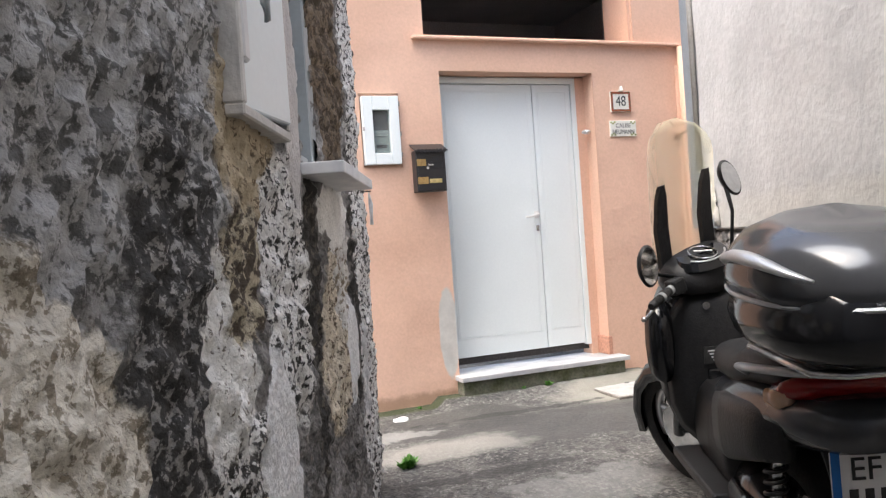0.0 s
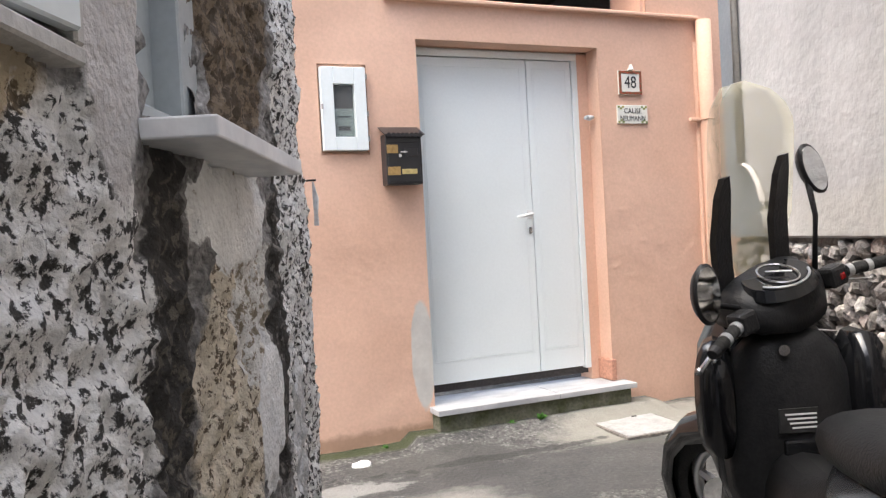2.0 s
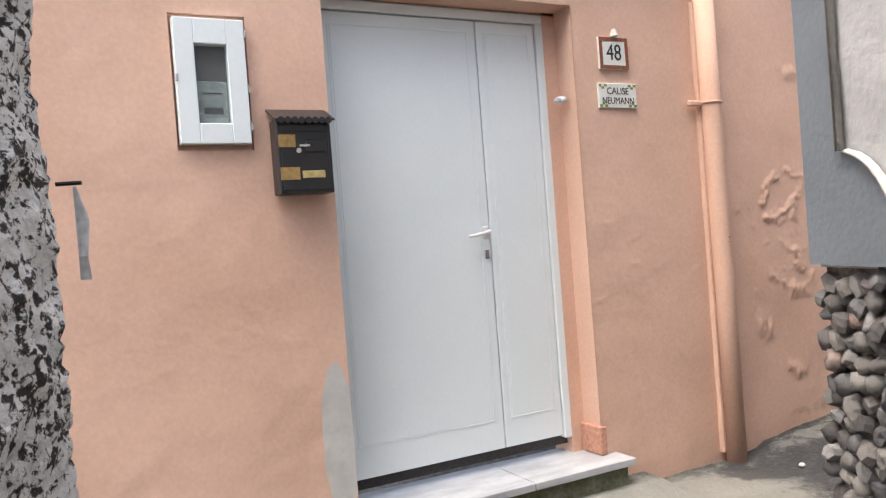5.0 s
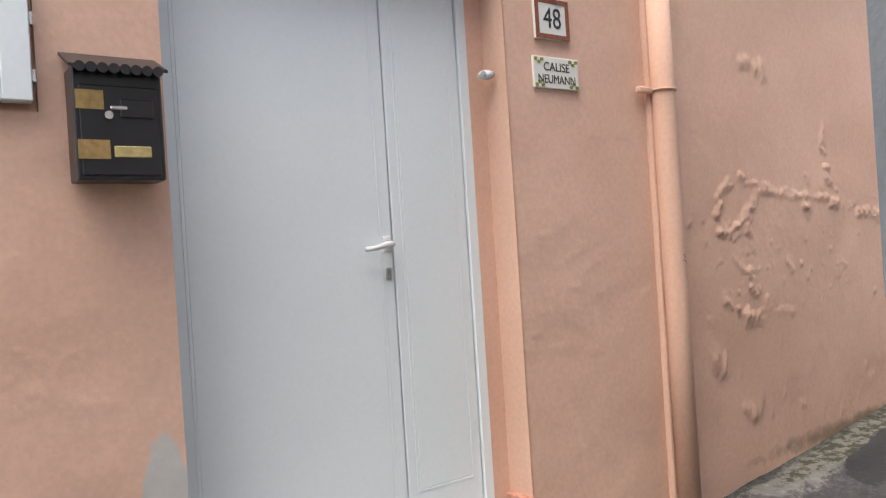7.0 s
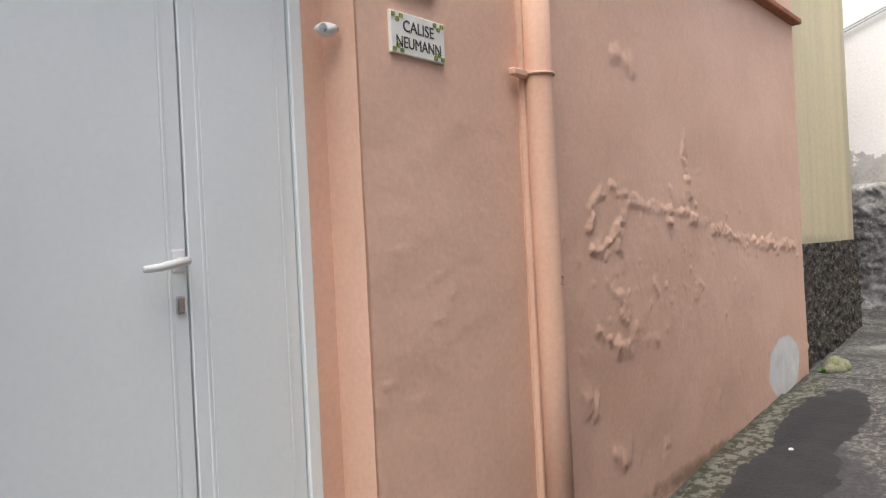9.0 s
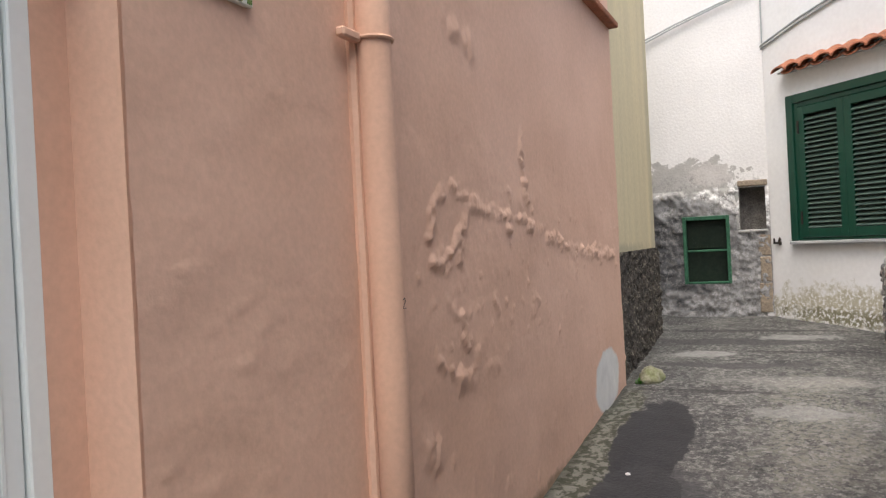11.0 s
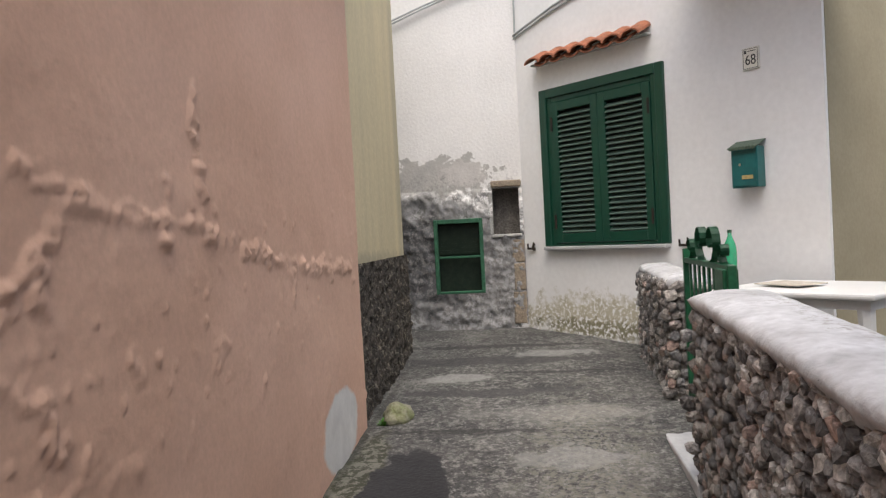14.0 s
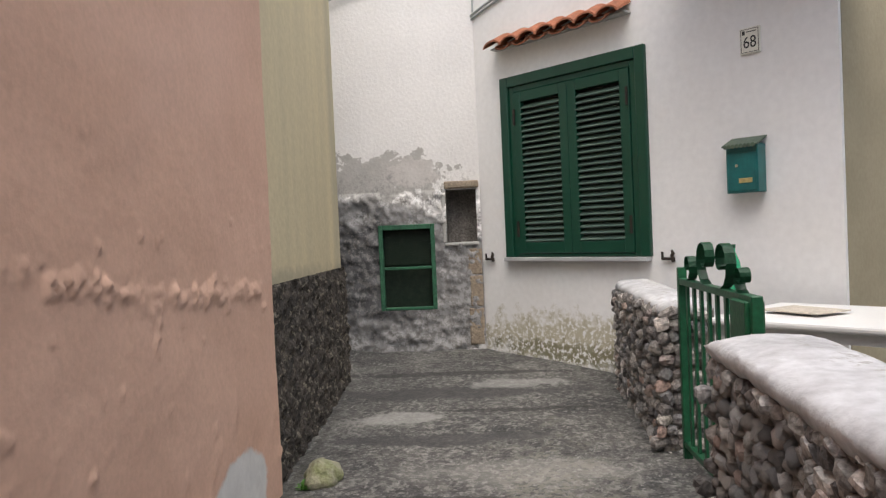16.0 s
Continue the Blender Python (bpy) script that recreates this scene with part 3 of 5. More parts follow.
# ---- the door of the salmon house ----
door = thing("door_1", pose(2.10, WY, 0.40), "white aluminium double-leaf door, closed, on a marble step", "door")
door["kind"] = "structure"
part("door_frame", box((-0.005, 0.14, 0.07, 0.028, 0.20, 2.19), (1.192, 0.14, 0.07, 1.237, 0.20, 2.19), (-0.005, 0.14, 2.19, 1.237, 0.20, 2.245), bevel=0.003), WHITE_DOOR, door)
# added dark sheet behind the leaves: paints the shade seen through their gaps
part("dark_gap", box((-0.005, 0.185, 0.03, 1.237, 0.2, 2.2)), DARK, door)


def door_leaf(a, b, stile):
    """A flat leaf with thin glazing beads round its panel."""
    lf = part("leaf", box((a, 0.150, 0.085, b, 0.184, 2.184), bevel=0.003), WHITE_DOOR, door)
    part("leaf_panel", box((a + stile, 0.1475, 0.235, b - stile, 0.151, 2.12), bevel=0.0012), WHITE_DOOR, lf)
    for x0, z0, x1, z1 in ((a + stile - 0.012, 0.223, a + stile - 0.003, 2.132), (b - stile + 0.003, 0.223, b - stile + 0.012, 2.132), (a + stile - 0.003, 0.223, b - stile + 0.003, 0.232), (a + stile - 0.003, 2.123, b - stile + 0.003, 2.132)):
        part("bead", box((x0, 0.1475, z0, x1, 0.151, z1), bevel=0.0012), WHITE_DOOR, lf)
    return lf


leaf = door_leaf(0.032, 0.838, 0.055)
leaf2 = door_leaf(0.8445, 1.187, 0.05)
hb = part("handle", tube([(0.815, 0.155, 1.15), (0.815, 0.11, 1.15), (0.80, 0.10, 1.15), (0.74, 0.10, 1.138), (0.70, 0.105, 1.135)], [0.012, 0.011, 0.011, 0.010, 0.009]), PLASTIC, door, "white lever handle", True)
part("handle_rose", box((0.795, 0.146, 1.12, 0.835, 0.156, 1.18), bevel=0.006, seg=2), PLASTIC, hb)
part("key_cylinder", box((0.803, 0.142, 1.02, 0.827, 0.156, 1.065), bevel=0.005, seg=2), CHROME, hb, "steel key cylinder")
# reveal, marble step and its cement riser
structure(finish(box((2.094, 5.36, 0.20, 2.1, 5.60, 2.64), (3.335, 5.48, 0.2, 3.415, 5.60, 2.65), (2.10, 5.48, 2.635, 3.415, 5.60, 2.66)), "door_reveal", ORANGE), "salmon plaster reveal of the door", "trim")
structure(finish(box((2.065, 5.19, 0.355, 2.900, 5.60, 0.390), (2.906, 5.192, 0.354, 3.50, 5.60, 0.389), bevel=0.004, seg=2), "door_step", MARBLE), "grey-white marble door step in two slabs", "step")
structure(finish(box((2.08, 5.22, 0.05, 3.47, 5.60, 0.353), bevel=0.006), "step_riser", mat("mossy_cement", (0.20, 0.19, 0.15), (0.10, 0.11, 0.06), 8, 0.95, 0.8, 50, fine=0.3)), "mossy bare cement riser under the step", "step")
structure(finish(box((3.39, 5.318, 0.392, 3.432, 5.478, 0.535), bevel=0.005), "door_skirting", mat("brick_red_paint", (0.56, 0.29, 0.20), (0.50, 0.26, 0.18), 8, 0.8, 0.3)), "reddish painted skirting of the door reveal", "trim")

# ---- fittings on the salmon wall ----
meter = thing("meter_cupboard", pose(1.488, WY - 0.016, 1.968), "white metal meter cupboard with a glazed slot, in a niche", "meter box")
part("cupboard_frame", box((0, -0.02, 0, 0.075, 0.03, 0.49), (0.20, -0.02, 0, 0.272, 0.03, 0.49), (0.075, -0.02, 0, 0.20, 0.03, 0.08), (0.075, -0.02, 0.39, 0.20, 0.03, 0.49), bevel=0.003), WHITE_DOOR, meter)
part("meter", box((0.078, 0.012, 0.085, 0.198, 0.03, 0.25), bevel=0.004), FILM, meter, "grey electricity meter")
part("meter_display", box((0.10, 0.008, 0.12, 0.175, 0.014, 0.145)), INK, meter)
part("meter_mark", box((0.10, 0.008, 0.20, 0.175, 0.014, 0.205)), INK, meter)
# dark plate: shade in the cupboard's upper part, as colour
part("dark_slot", box((0.076, 0.02, 0.25, 0.199, 0.035, 0.389)), DARK, meter)
pane = part("pane", box((0.074, 0.004, 0.079, 0.201, 0.006, 0.391)), glass("clear_pane", (0.6, 0.65, 0.65), 0.05, 0.06), meter)
for z in (0.05, 0.2, 0.42):
    part("hinge", box((0.272, -0.016, z, 0.283, 0.01, z + 0.035), bevel=0.002), CHROME, meter)
part("lock", box((-0.004, -0.026, 0.24, 0.008, -0.018, 0.27), bevel=0.002), CHROME, meter)


def letter_box(m, paint, roof_paint, label, tape):
    """A sheet-metal letter box with a scalloped roof; origin at the back's foot, middle; -y is the front."""
    b = thing("letter_box", m, label, "letter box")
    w, h, d = 0.225, 0.30, 0.095
    part("body", box((-w / 2, -d, 0, w / 2, 0, h), bevel=0.004), paint, b)
    bm = loft([[(-w / 2 - 0.012, 0.0, h + 0.045), (-w / 2 - 0.012, -d - 0.03, h - 0.012), (-w / 2 - 0.012, -d - 0.03, h - 0.004), (-w / 2 - 0.012, 0.0, h + 0.053)],
               [(w / 2 + 0.012, 0.0, h + 0.045), (w / 2 + 0.012, -d - 0.03, h - 0.012), (w / 2 + 0.012, -d - 0.03, h - 0.004), (w / 2 + 0.012, 0.0, h + 0.053)]])
    roof = part("roof", bm, roof_paint, b)
    for i in range(8):
        x = -w / 2 + (i + 0.5) * w / 8
        part("scallop", tube([(x, -d - 0.026, h - 0.010), (x, -d - 0.031, h - 0.010)], 0.014, 10), roof_paint, roof)
    part("door", box((-w / 2 + 0.012, -d - 0.005, 0.012, w / 2 - 0.012, -d, h - 0.05), bevel=0.003), paint, b)
    part("lock", tube([(-0.03, -d - 0.004, 0.17), (-0.03, -d - 0.014, 0.17)], 0.011, 12), CHROME, b, "round steel lock")
    part("name_slot", box((-0.02, -d - 0.009, 0.06, 0.075, -d - 0.004, 0.09), bevel=0.002), tape, b, "yellowed name slot")
    return b


lb = letter_box(pose(1.952, WY - 0.012, 1.755), BLACKM, BLACKM, "black sheet-metal letter box patched with brown tape", BRASS)
part("tape", box((-0.108, -0.103, 0.055, -0.03, -0.0995, 0.105)), YPLASTIC, lb, "brown parcel tape")
part("tape", box((-0.108, -0.103, 0.185, -0.04, -0.0995, 0.235)), YPLASTIC, lb, "brown parcel tape")
part("flap", box((0.0, -0.106, 0.165, 0.085, -0.099, 0.215), bevel=0.003), BLACKM, lb)
part("flap_tip", box((-0.025, -0.108, 0.185, 0.02, -0.099, 0.197), bevel=0.003), CHROME, lb)

tile = thing("house_number", pose(3.658, WY - 0.008, 2.417), "glazed house number tile 48 with a mottled red border", "sign")
part("tile", box((-0.095, -0.012, -0.083, 0.095, 0.004, 0.083), bevel=0.003), CERAMIC, tile)
for x0, z0, x1, z1 in ((-0.093, 0.062, 0.093, 0.081), (-0.093, -0.081, 0.093, -0.062), (-0.093, -0.062, -0.074, 0.062), (0.074, -0.062, 0.093, 0.062)):
    part("border", box((x0, -0.014, z0, x1, -0.011, z1)), REDGLAZE, tile)
lettering("48", 0.085, FRONT(0, -0.0125, 0), INK, tile, sx=0.85)
part("mortar_blob", tube([(0.0, -0.004, 0.085), (0.01, -0.006, 0.125)], [0.05, 0.02], 9, flat=0.2), PATCHW, tile)

plate = thing("name_plate", pose(3.667, WY - 0.008, 2.20), "cream ceramic name plate with painted floral corners", "sign")
part("tile", box((-0.125, -0.010, -0.064, 0.125, 0.004, 0.064), bevel=0.003), CERAMIC, plate)
lettering("CALISE", 0.036, FRONT(0, -0.0105, 0.022), INK, plate, sx=0.95)
lettering("NEUMANN", 0.036, FRONT(0, -0.0105, -0.028), INK, plate, sx=0.85)
for sx_, sz_ in ((-1, 1), (1, 1), (-1, -1), (1, -1)):
    part("flower", box(*[(sx_ * (0.112 - 0.017 * k) - 0.009, -0.0115, sz_ * (0.052 - 0.012 * (k % 2)) - 0.007, sx_ * (0.112 - 0.017 * k) + 0.007, -0.0098, sz_ * (0.052 - 0.012 * (k % 2)) + 0.006) for k in range(3)], bevel=0.002), LEAFGREEN, plate)

bell = thing("door_bell", pose(3.385, 5.42, 2.19), "small white oval bell button beside the door", "bell")
part("bell_body", tube([(0.0, 0.0, 0), (-0.028, -0.012, 0)], [0.034, 0.03], 16, flat=0.55), PLASTIC, bell, smooth=True)
part("button", tube([(-0.026, -0.011, 0), (-0.034, -0.014, 0)], 0.012, 12), CHROME, bell)

pipe = thing("drain_pipe", pose(4.29, WY - 0.052, 0.0), "salmon-painted drain pipe clamped to the wall", "pipe")
part("pipe", tube([(0, 0.0, 0.17), (0, 0.0, 1.2), (-0.005, 0, 2.1), (-0.01, 0, 2.868)], 0.054, 20), ORANGE, pipe, smooth=True)
cl = part("clamp", tube([(0.058 * math.cos(a) - 0.006, 0.058 * math.sin(a), 2.165) for a in (math.pi * 2 * k / 16 for k in range(16))], 0.006, 6, closed=True), ORANGE, pipe)
part("clamp_ear", box((-0.15, 0.005, 2.150, -0.055, 0.035, 2.178), bevel=0.006), ORANGE, cl)
part("plaster_fillet", tube([(-0.058, 0.040, 0.25 + 0.13 * k) for k in range(20)], [0.015 + 0.005 * random.random() for k in range(20)], 7), ORANGE, pipe)

part("pen_mark", tube([(-0.006, -0.056, 1.425), (0.004, -0.057, 1.43), (0.008, -0.056, 1.42), (-0.006, -0.056, 1.40), (0.012, -0.055, 1.40)], 0.0013, 5), INK, pipe, "dark pen squiggle")
manhole = thing("manhole_cover", pose(3.25, 4.86, 0.214, 0, 0, -2), "pale square concrete manhole cover in the paving", "manhole")
part("cover", box((-0.215, -0.225, -0.02, 0.215, 0.225, 0.006), bevel=0.004), CEMENT, manhole)
part("lifting_slot", box((0.06, 0.16, 0.004, 0.10, 0.172, 0.0075), (0.05, 0.14, 0.004, 0.09, 0.152, 0.0075)), DARK, manhole)
part("rim", box((-0.235, -0.245, -0.03, 0.235, -0.226, 0.001), (-0.235, 0.226, -0.03, 0.235, 0.245, 0.001), (-0.235, -0.226, -0.03, -0.216, 0.226, 0.001), (0.216, -0.226, -0.03, 0.235, 0.226, 0.001)), MORTAR, manhole)


# ---- fittings on the old wall ----
sill = thing("marble_sill", LANE, "white marble window sill jutting from the old wall", "sill")
part("slab", box((2.37, -0.135, 1.612, 3.13, 0.12, 1.648), bevel=0.004, seg=2), SILL_MARBLE, sill)
win = thing("window_1", LANE, "narrow grey-framed window in the old wall", "window")
win["kind"] = "structure"
part("window_frame", box((2.40, 0.015, 1.65, 2.45, 0.10, 2.5), (2.63, 0.0, 1.65, 2.73, 0.10, 2.5), (2.45, 0.015, 1.65, 2.63, 0.10, 1.69), bevel=0.004), GREY_FRAME, win)
part("pane", box((2.45, 0.055, 1.69, 2.63, 0.065, 2.5)), GREY_FRAME, win)
cab = thing("meter_cupboard", LANE, "battered white metal cupboard with its door ajar, set in the wall", "meter box")
part("cupboard_frame", box((1.70, -0.035, 1.675, 2.14, 0.02, 1.70), (1.70, -0.035, 1.70, 1.725, 0.02, 2.25), (2.115, -0.035, 1.70, 2.14, 0.02, 2.25), bevel=0.004), PATCHW, cab)
# dark block in the recess, its shade put into the colour
part("inner_box", box((1.73, 0.10, 1.70, 2.11, 0.29, 2.25)), DARK, cab)
dr = part("cupboard_door", box((0, -0.012, 0, 0.36, 0.012, 0.53), bevel=0.004), WHITE_DOOR, cab)
dr.matrix_local = pose(2.12, -0.03, 1.715, 0, 0, 172)
part("cable", tube([(1.79 + 0.012 * k - 0.0005 * k * k, -0.045 - 0.02 * math.sin(k / 9 * math.pi), 2.2 - 0.05 * k + 0.0 * k if k < 7 else 1.9 + 0.04 * (k - 7)) for k in range(10)], 0.006, 6), GREY_FRAME, cab, smooth=True)
part("conduit", box((1.755, -0.03, 1.80, 1.80, 0.05, 2.24), bevel=0.006), PLASTIC, cab)

# ---- white house: shuttered window, signs, letter box, tiles ----
sw = thing("window_2", FACADE, "dark green louvred shutters, closed, in a broad green frame", "window")
sw["kind"] = "structure"
part("outer_frame", box((0.293, -0.03, 1.445, 0.375, 0.10, 2.825), (1.535, -0.03, 1.445, 1.612, 0.10, 2.825), (0.375, -0.03, 2.745, 1.535, 0.10, 2.825), bevel=0.006), GREEN, sw)
part("inner_frame", box((0.375, -0.012, 1.445, 0.425, 0.10, 2.745), (1.485, -0.012, 1.445, 1.535, 0.10, 2.745), (0.425, -0.012, 2.70, 1.485, 0.10, 2.745), (0.425, -0.012, 1.445, 1.485, 0.10, 1.47), bevel=0.005), GREEN, sw)
bpy.context.view_layer.update()
for a, b in ((0.428, 0.953), (0.957, 1.482)):
    sh = part("shutter", box((a, -0.022, 1.473, a + 0.075, 0.025, 2.697), (b - 0.075, -0.022, 1.473, b, 0.025, 2.697), (a + 0.075, -0.022, 1.473, b - 0.075, 0.025, 1.555), (a + 0.075, -0.022, 2.62, b - 0.075, 0.025, 2.697), bevel=0.004), GREEN, sw)
    bm = box((-(b - a - 0.15) / 2, -0.026, -0.004, (b - a - 0.15) / 2, 0.026, 0.004))
    me = bpy.data.meshes.new("slat")
    bm.to_mesh(me)
    bm.free()
    me.materials.append(SLAT_GREEN)
    for k in range(24):
        s = new("slat", me)
        s.parent = sh
        s.matrix_local = pose((a + b) / 2, 0.0, 1.580 + k * 0.0435, 38, 0, 0)
    hx = a + 0.012 if a < 0.9 else b - 0.012
    for z in (1.60, 2.45):
        part("hinge", tube([(hx, -0.03, z), (hx, -0.03, z + 0.12)], 0.010, 8), IRON, sh)
# added dark sheet painting the shade behind the louvres
part("backing", box((0.37, 0.12, 1.45, 1.54, 0.14, 2.75)), DARK, sw)
part("window_sill", box((0.30, -0.06, 1.415, 1.60, 0.05, 1.443), bevel=0.004), MARBLE, sw)

for k, x in enumerate((0.103, 1.735)):
    hk = thing("shutter_catch", FACADE @ pose(x, 0, 1.43), "black iron shutter catch fixed in the wall", "catch", "shutter catches")
    part("bar", tube([(-0.045, -0.02, 0.0), (0.045, -0.02, 0.0)], 0.010, 8), IRON, hk)
    part("pin", tube([(-0.04, -0.02, 0.0), (-0.042, -0.02, 0.045)], 0.008, 8), IRON, hk)
    part("scroll", tube([(0.04, -0.02, -0.02), (0.03, -0.024, 0.02), (0.04, -0.024, 0.035), (0.028, -0.02, 0.055)], [0.013, 0.012, 0.013, 0.006], 8), IRON, hk)
    part("stem", tube([(0.0, 0.01, 0.0), (0.0, -0.02, 0.0)], 0.008, 8), IRON, hk)

canopy = thing("tile_canopy", FACADE @ pose(0.26, 0, 3.045) @ Matrix.Diagonal((0.88, 0.75, 0.72, 1)), "little canopy of curved terracotta roof tiles over the window", "canopy")
part("mortar_bed", box((0.0, -0.10, 0.0, 1.42, 0.02, 0.02), bevel=0.005), CEMENT, canopy)
for k in range(7):
    cx = 0.10 + k * 0.203
    secs = []
    for y, z in ((0.03, 0.12), (-0.06, 0.07), (-0.20, 0.0)):
        pts = [(cx + 0.105 * math.cos(q), y, z + 0.075 * math.sin(q)) for q in (math.pi * j / 8 for j in range(9))]
        pts += [(cx + 0.090 * math.cos(q), y, z + 0.058 * math.sin(q)) for q in (math.pi * j / 8 for j in range(8, -1, -1))]
        secs.append(pts)
    part("tile", loft(secs), TERRACOTTA, canopy)
for k in range(6):
    cx = 0.20 + k * 0.203
    secs = []
    for y, z in ((0.03, 0.10), (-0.17, 0.0)):
        pts = [(cx + 0.085 * math.cos(q), y, z + 0.045 * math.sin(q)) for q in (math.pi + math.pi * j / 6 for j in range(7))]
        pts += [(cx + 0.072 * math.cos(q), y, z + 0.008 + 0.040 * math.sin(q)) for q in (math.pi + math.pi * j / 6 for j in range(6, -1, -1))]
        secs.append(pts)
    part("pan_tile", loft(secs), TERRACOTTA, canopy)

letter_box(FACADE @ pose(2.295, -0.004, 1.815) @ Matrix.Diagonal((0.86, 1, 0.92, 1)), TEAL, GREYGREEN, "teal sheet-metal letter box with a faded roof", BRASS)
num = thing("house_number", FACADE @ pose(2.325, -0.004, 2.692), "white marble house number plate 68 on the white wall", "sign")
part("tile", box((-0.062, -0.012, -0.075, 0.062, 0.004, 0.075), bevel=0.003), CERAMIC, num)
part("rim", box((-0.054, -0.0135, -0.067, 0.054, -0.0125, -0.064), (-0.054, -0.0135, 0.064, 0.054, -0.0125, 0.067), (-0.054, -0.0135, -0.064, -0.051, -0.0125, 0.064), (0.051, -0.0135, -0.064, 0.054, -0.0125, 0.064)), INK, num)
lettering("68", 0.07, FRONT(0.0, -0.0125, -0.012), INK, num, sx=0.85)
part("emblem", box((-0.045, -0.0138, 0.035, -0.028, -0.0125, 0.058), (-0.02, -0.0138, 0.048, 0.04, -0.0125, 0.053)), INK, num)
wire = thing("wall_cable", FACADE, "grey cable running up the white wall", "cable")
part("cable", tube([(-0.01, -0.01, 3.36), (0.10, -0.012, 3.39), (0.5, -0.012, 3.49), (1.1, -0.012, 3.60)], 0.008, 6), GREY_FRAME, wire)
part("cable", tube([(-0.01, -0.012, 3.39), (0.10, -0.022, 3.415), (0.5, -0.016, 3.525), (1.1, -0.015, 3.64)], 0.011, 6), GREY_FRAME, wire)
part("cable", tube([(0.015, -0.014, 3.37), (0.02, -0.014, 3.9), (0.01, -0.014, 5.0)], 0.007, 6), GREY_FRAME, wire)
wire2 = thing("wall_cable", pose(10.66, 0, 0), "pair of grey cables sagging across the lime wall", "cable")
for k in (0, 1):
    part("cable", tube([(0.0, 5.9, 3.45 + 0.03 * k), (0.0, 5.68, 3.53 + 0.03 * k), (0.0, 5.24, 3.70 + 0.025 * k), (0.0, 4.8, 3.85 + 0.02 * k), (0.0, 4.46, 3.95)], 0.009, 6), GREY_FRAME, wire2)
balcony = finish(box((1.95, -0.55, 3.41, 6.5, 0.0, 3.56), bevel=0.02, seg=2), "balcony_slab", WHITE_PLASTER)
balcony.matrix_world = FACADE
structure(balcony, "white plastered underside of a balcony", "balcony")
ad = thing("door_2", FACADE @ pose(2.62, 1.0, 0.5, 0, 0, 90), "dark wooden arched porch door", "door")
ad["kind"] = "structure"
part("leaf", box((0.0, 0, 0, 0.56, 0.05, 1.95), (0.57, 0, 0, 1.13, 0.05, 1.95), bevel=0.005), WOOD_DARK, ad)
bm = bmesh.new()
arc = [(0.565 + 0.564 * math.cos(q), 1.55 + 0.38 * math.sin(q)) for q in (math.pi * j / 14 for j in range(15))]
loop = [bm.verts.new((x, -0.121, z)) for x, z in arc] + [bm.verts.new((x, -0.121, 1.96)) for x in (0.001, 1.129)]
bm.faces.new(loop)
bmesh.ops.solidify(bm, geom=bm.faces[:], thickness=0.1)
part("arch_spandrel", bm, OLIVE, ad)

# ---- low window, niche and spout on the far wall ----
lw = thing("window_3", pose(10.70, 4.80, 1.04), "weathered green window with a sagging blind, in the rough wall", "window")
lw["kind"] = "structure"
part("window_frame", box((-0.03, 0.0, 0, 0.03, 0.035, 0.695), (-0.03, 0.425, 0, 0.03, 0.46, 0.695), (-0.03, 0.035, 0.655, 0.03, 0.425, 0.695), (-0.02, 0.035, 0.33, 0.02, 0.425, 0.352), (-0.03, 0.035, 0, 0.03, 0.425, 0.022), bevel=0.004), GREEN_OLD, lw)
for k in range(13):
    part("blind_slat", box((0.035, 0.04, 0.37 + 0.021 * k, 0.045, 0.42, 0.387 + 0.021 * k)), BLIND, lw)
part("dark_pane", box((0.06, 0.03, 0.02, 0.07, 0.43, 0.66)), BLIND, lw)
structure(finish(box((10.66, 4.44, 1.545, 10.76, 4.72, 1.575), (10.675, 4.70, 1.575, 10.72, 4.735, 2.02), bevel=0.008), "niche_sill", CEMENT), "cement edge of a square niche", "niche")
structure(finish(box((10.672, 4.425, 0.74, 10.70, 4.545, 1.04), (10.668, 4.425, 1.05, 10.70, 4.53, 1.30), (10.674, 4.425, 1.31, 10.70, 4.54, 1.52), (10.668, 4.43, 2.01, 10.70, 4.71, 2.07), bevel=0.012, seg=2), "stone_quoin", mat("tan_tuff", (0.34, 0.28, 0.21), (0.27, 0.22, 0.17), 9, 0.95, 0.6, 50)), "tan tuff blocks at the house corner", "stone")

# ---- gate, terrace table ----
gate = thing("garden_gate", pose(7.10, 3.47, 0.50), "small green iron gate with scrolled top, closed", "gate")
part("gate_frame", box((0.0, -0.02, 0.10, 0.035, 0.02, 0.90), (1.005, -0.02, 0.02, 1.04, 0.02, 0.95), (0.035, -0.018, 0.87, 1.005, 0.018, 0.90), (0.035, -0.018, 0.10, 1.005, 0.018, 0.13), bevel=0.003), GREEN_GATE, gate)
for k in range(8):
    x = 0.12 + k * 0.115
    part("bar", box((x - 0.014, -0.006, 0.13, x + 0.014, 0.006, 0.87)), GREEN_GATE, gate)
part("lock_case", box((0.03, -0.035, 0.62, 0.20, 0.035, 0.88), bevel=0.005), GREEN_GATE, gate)
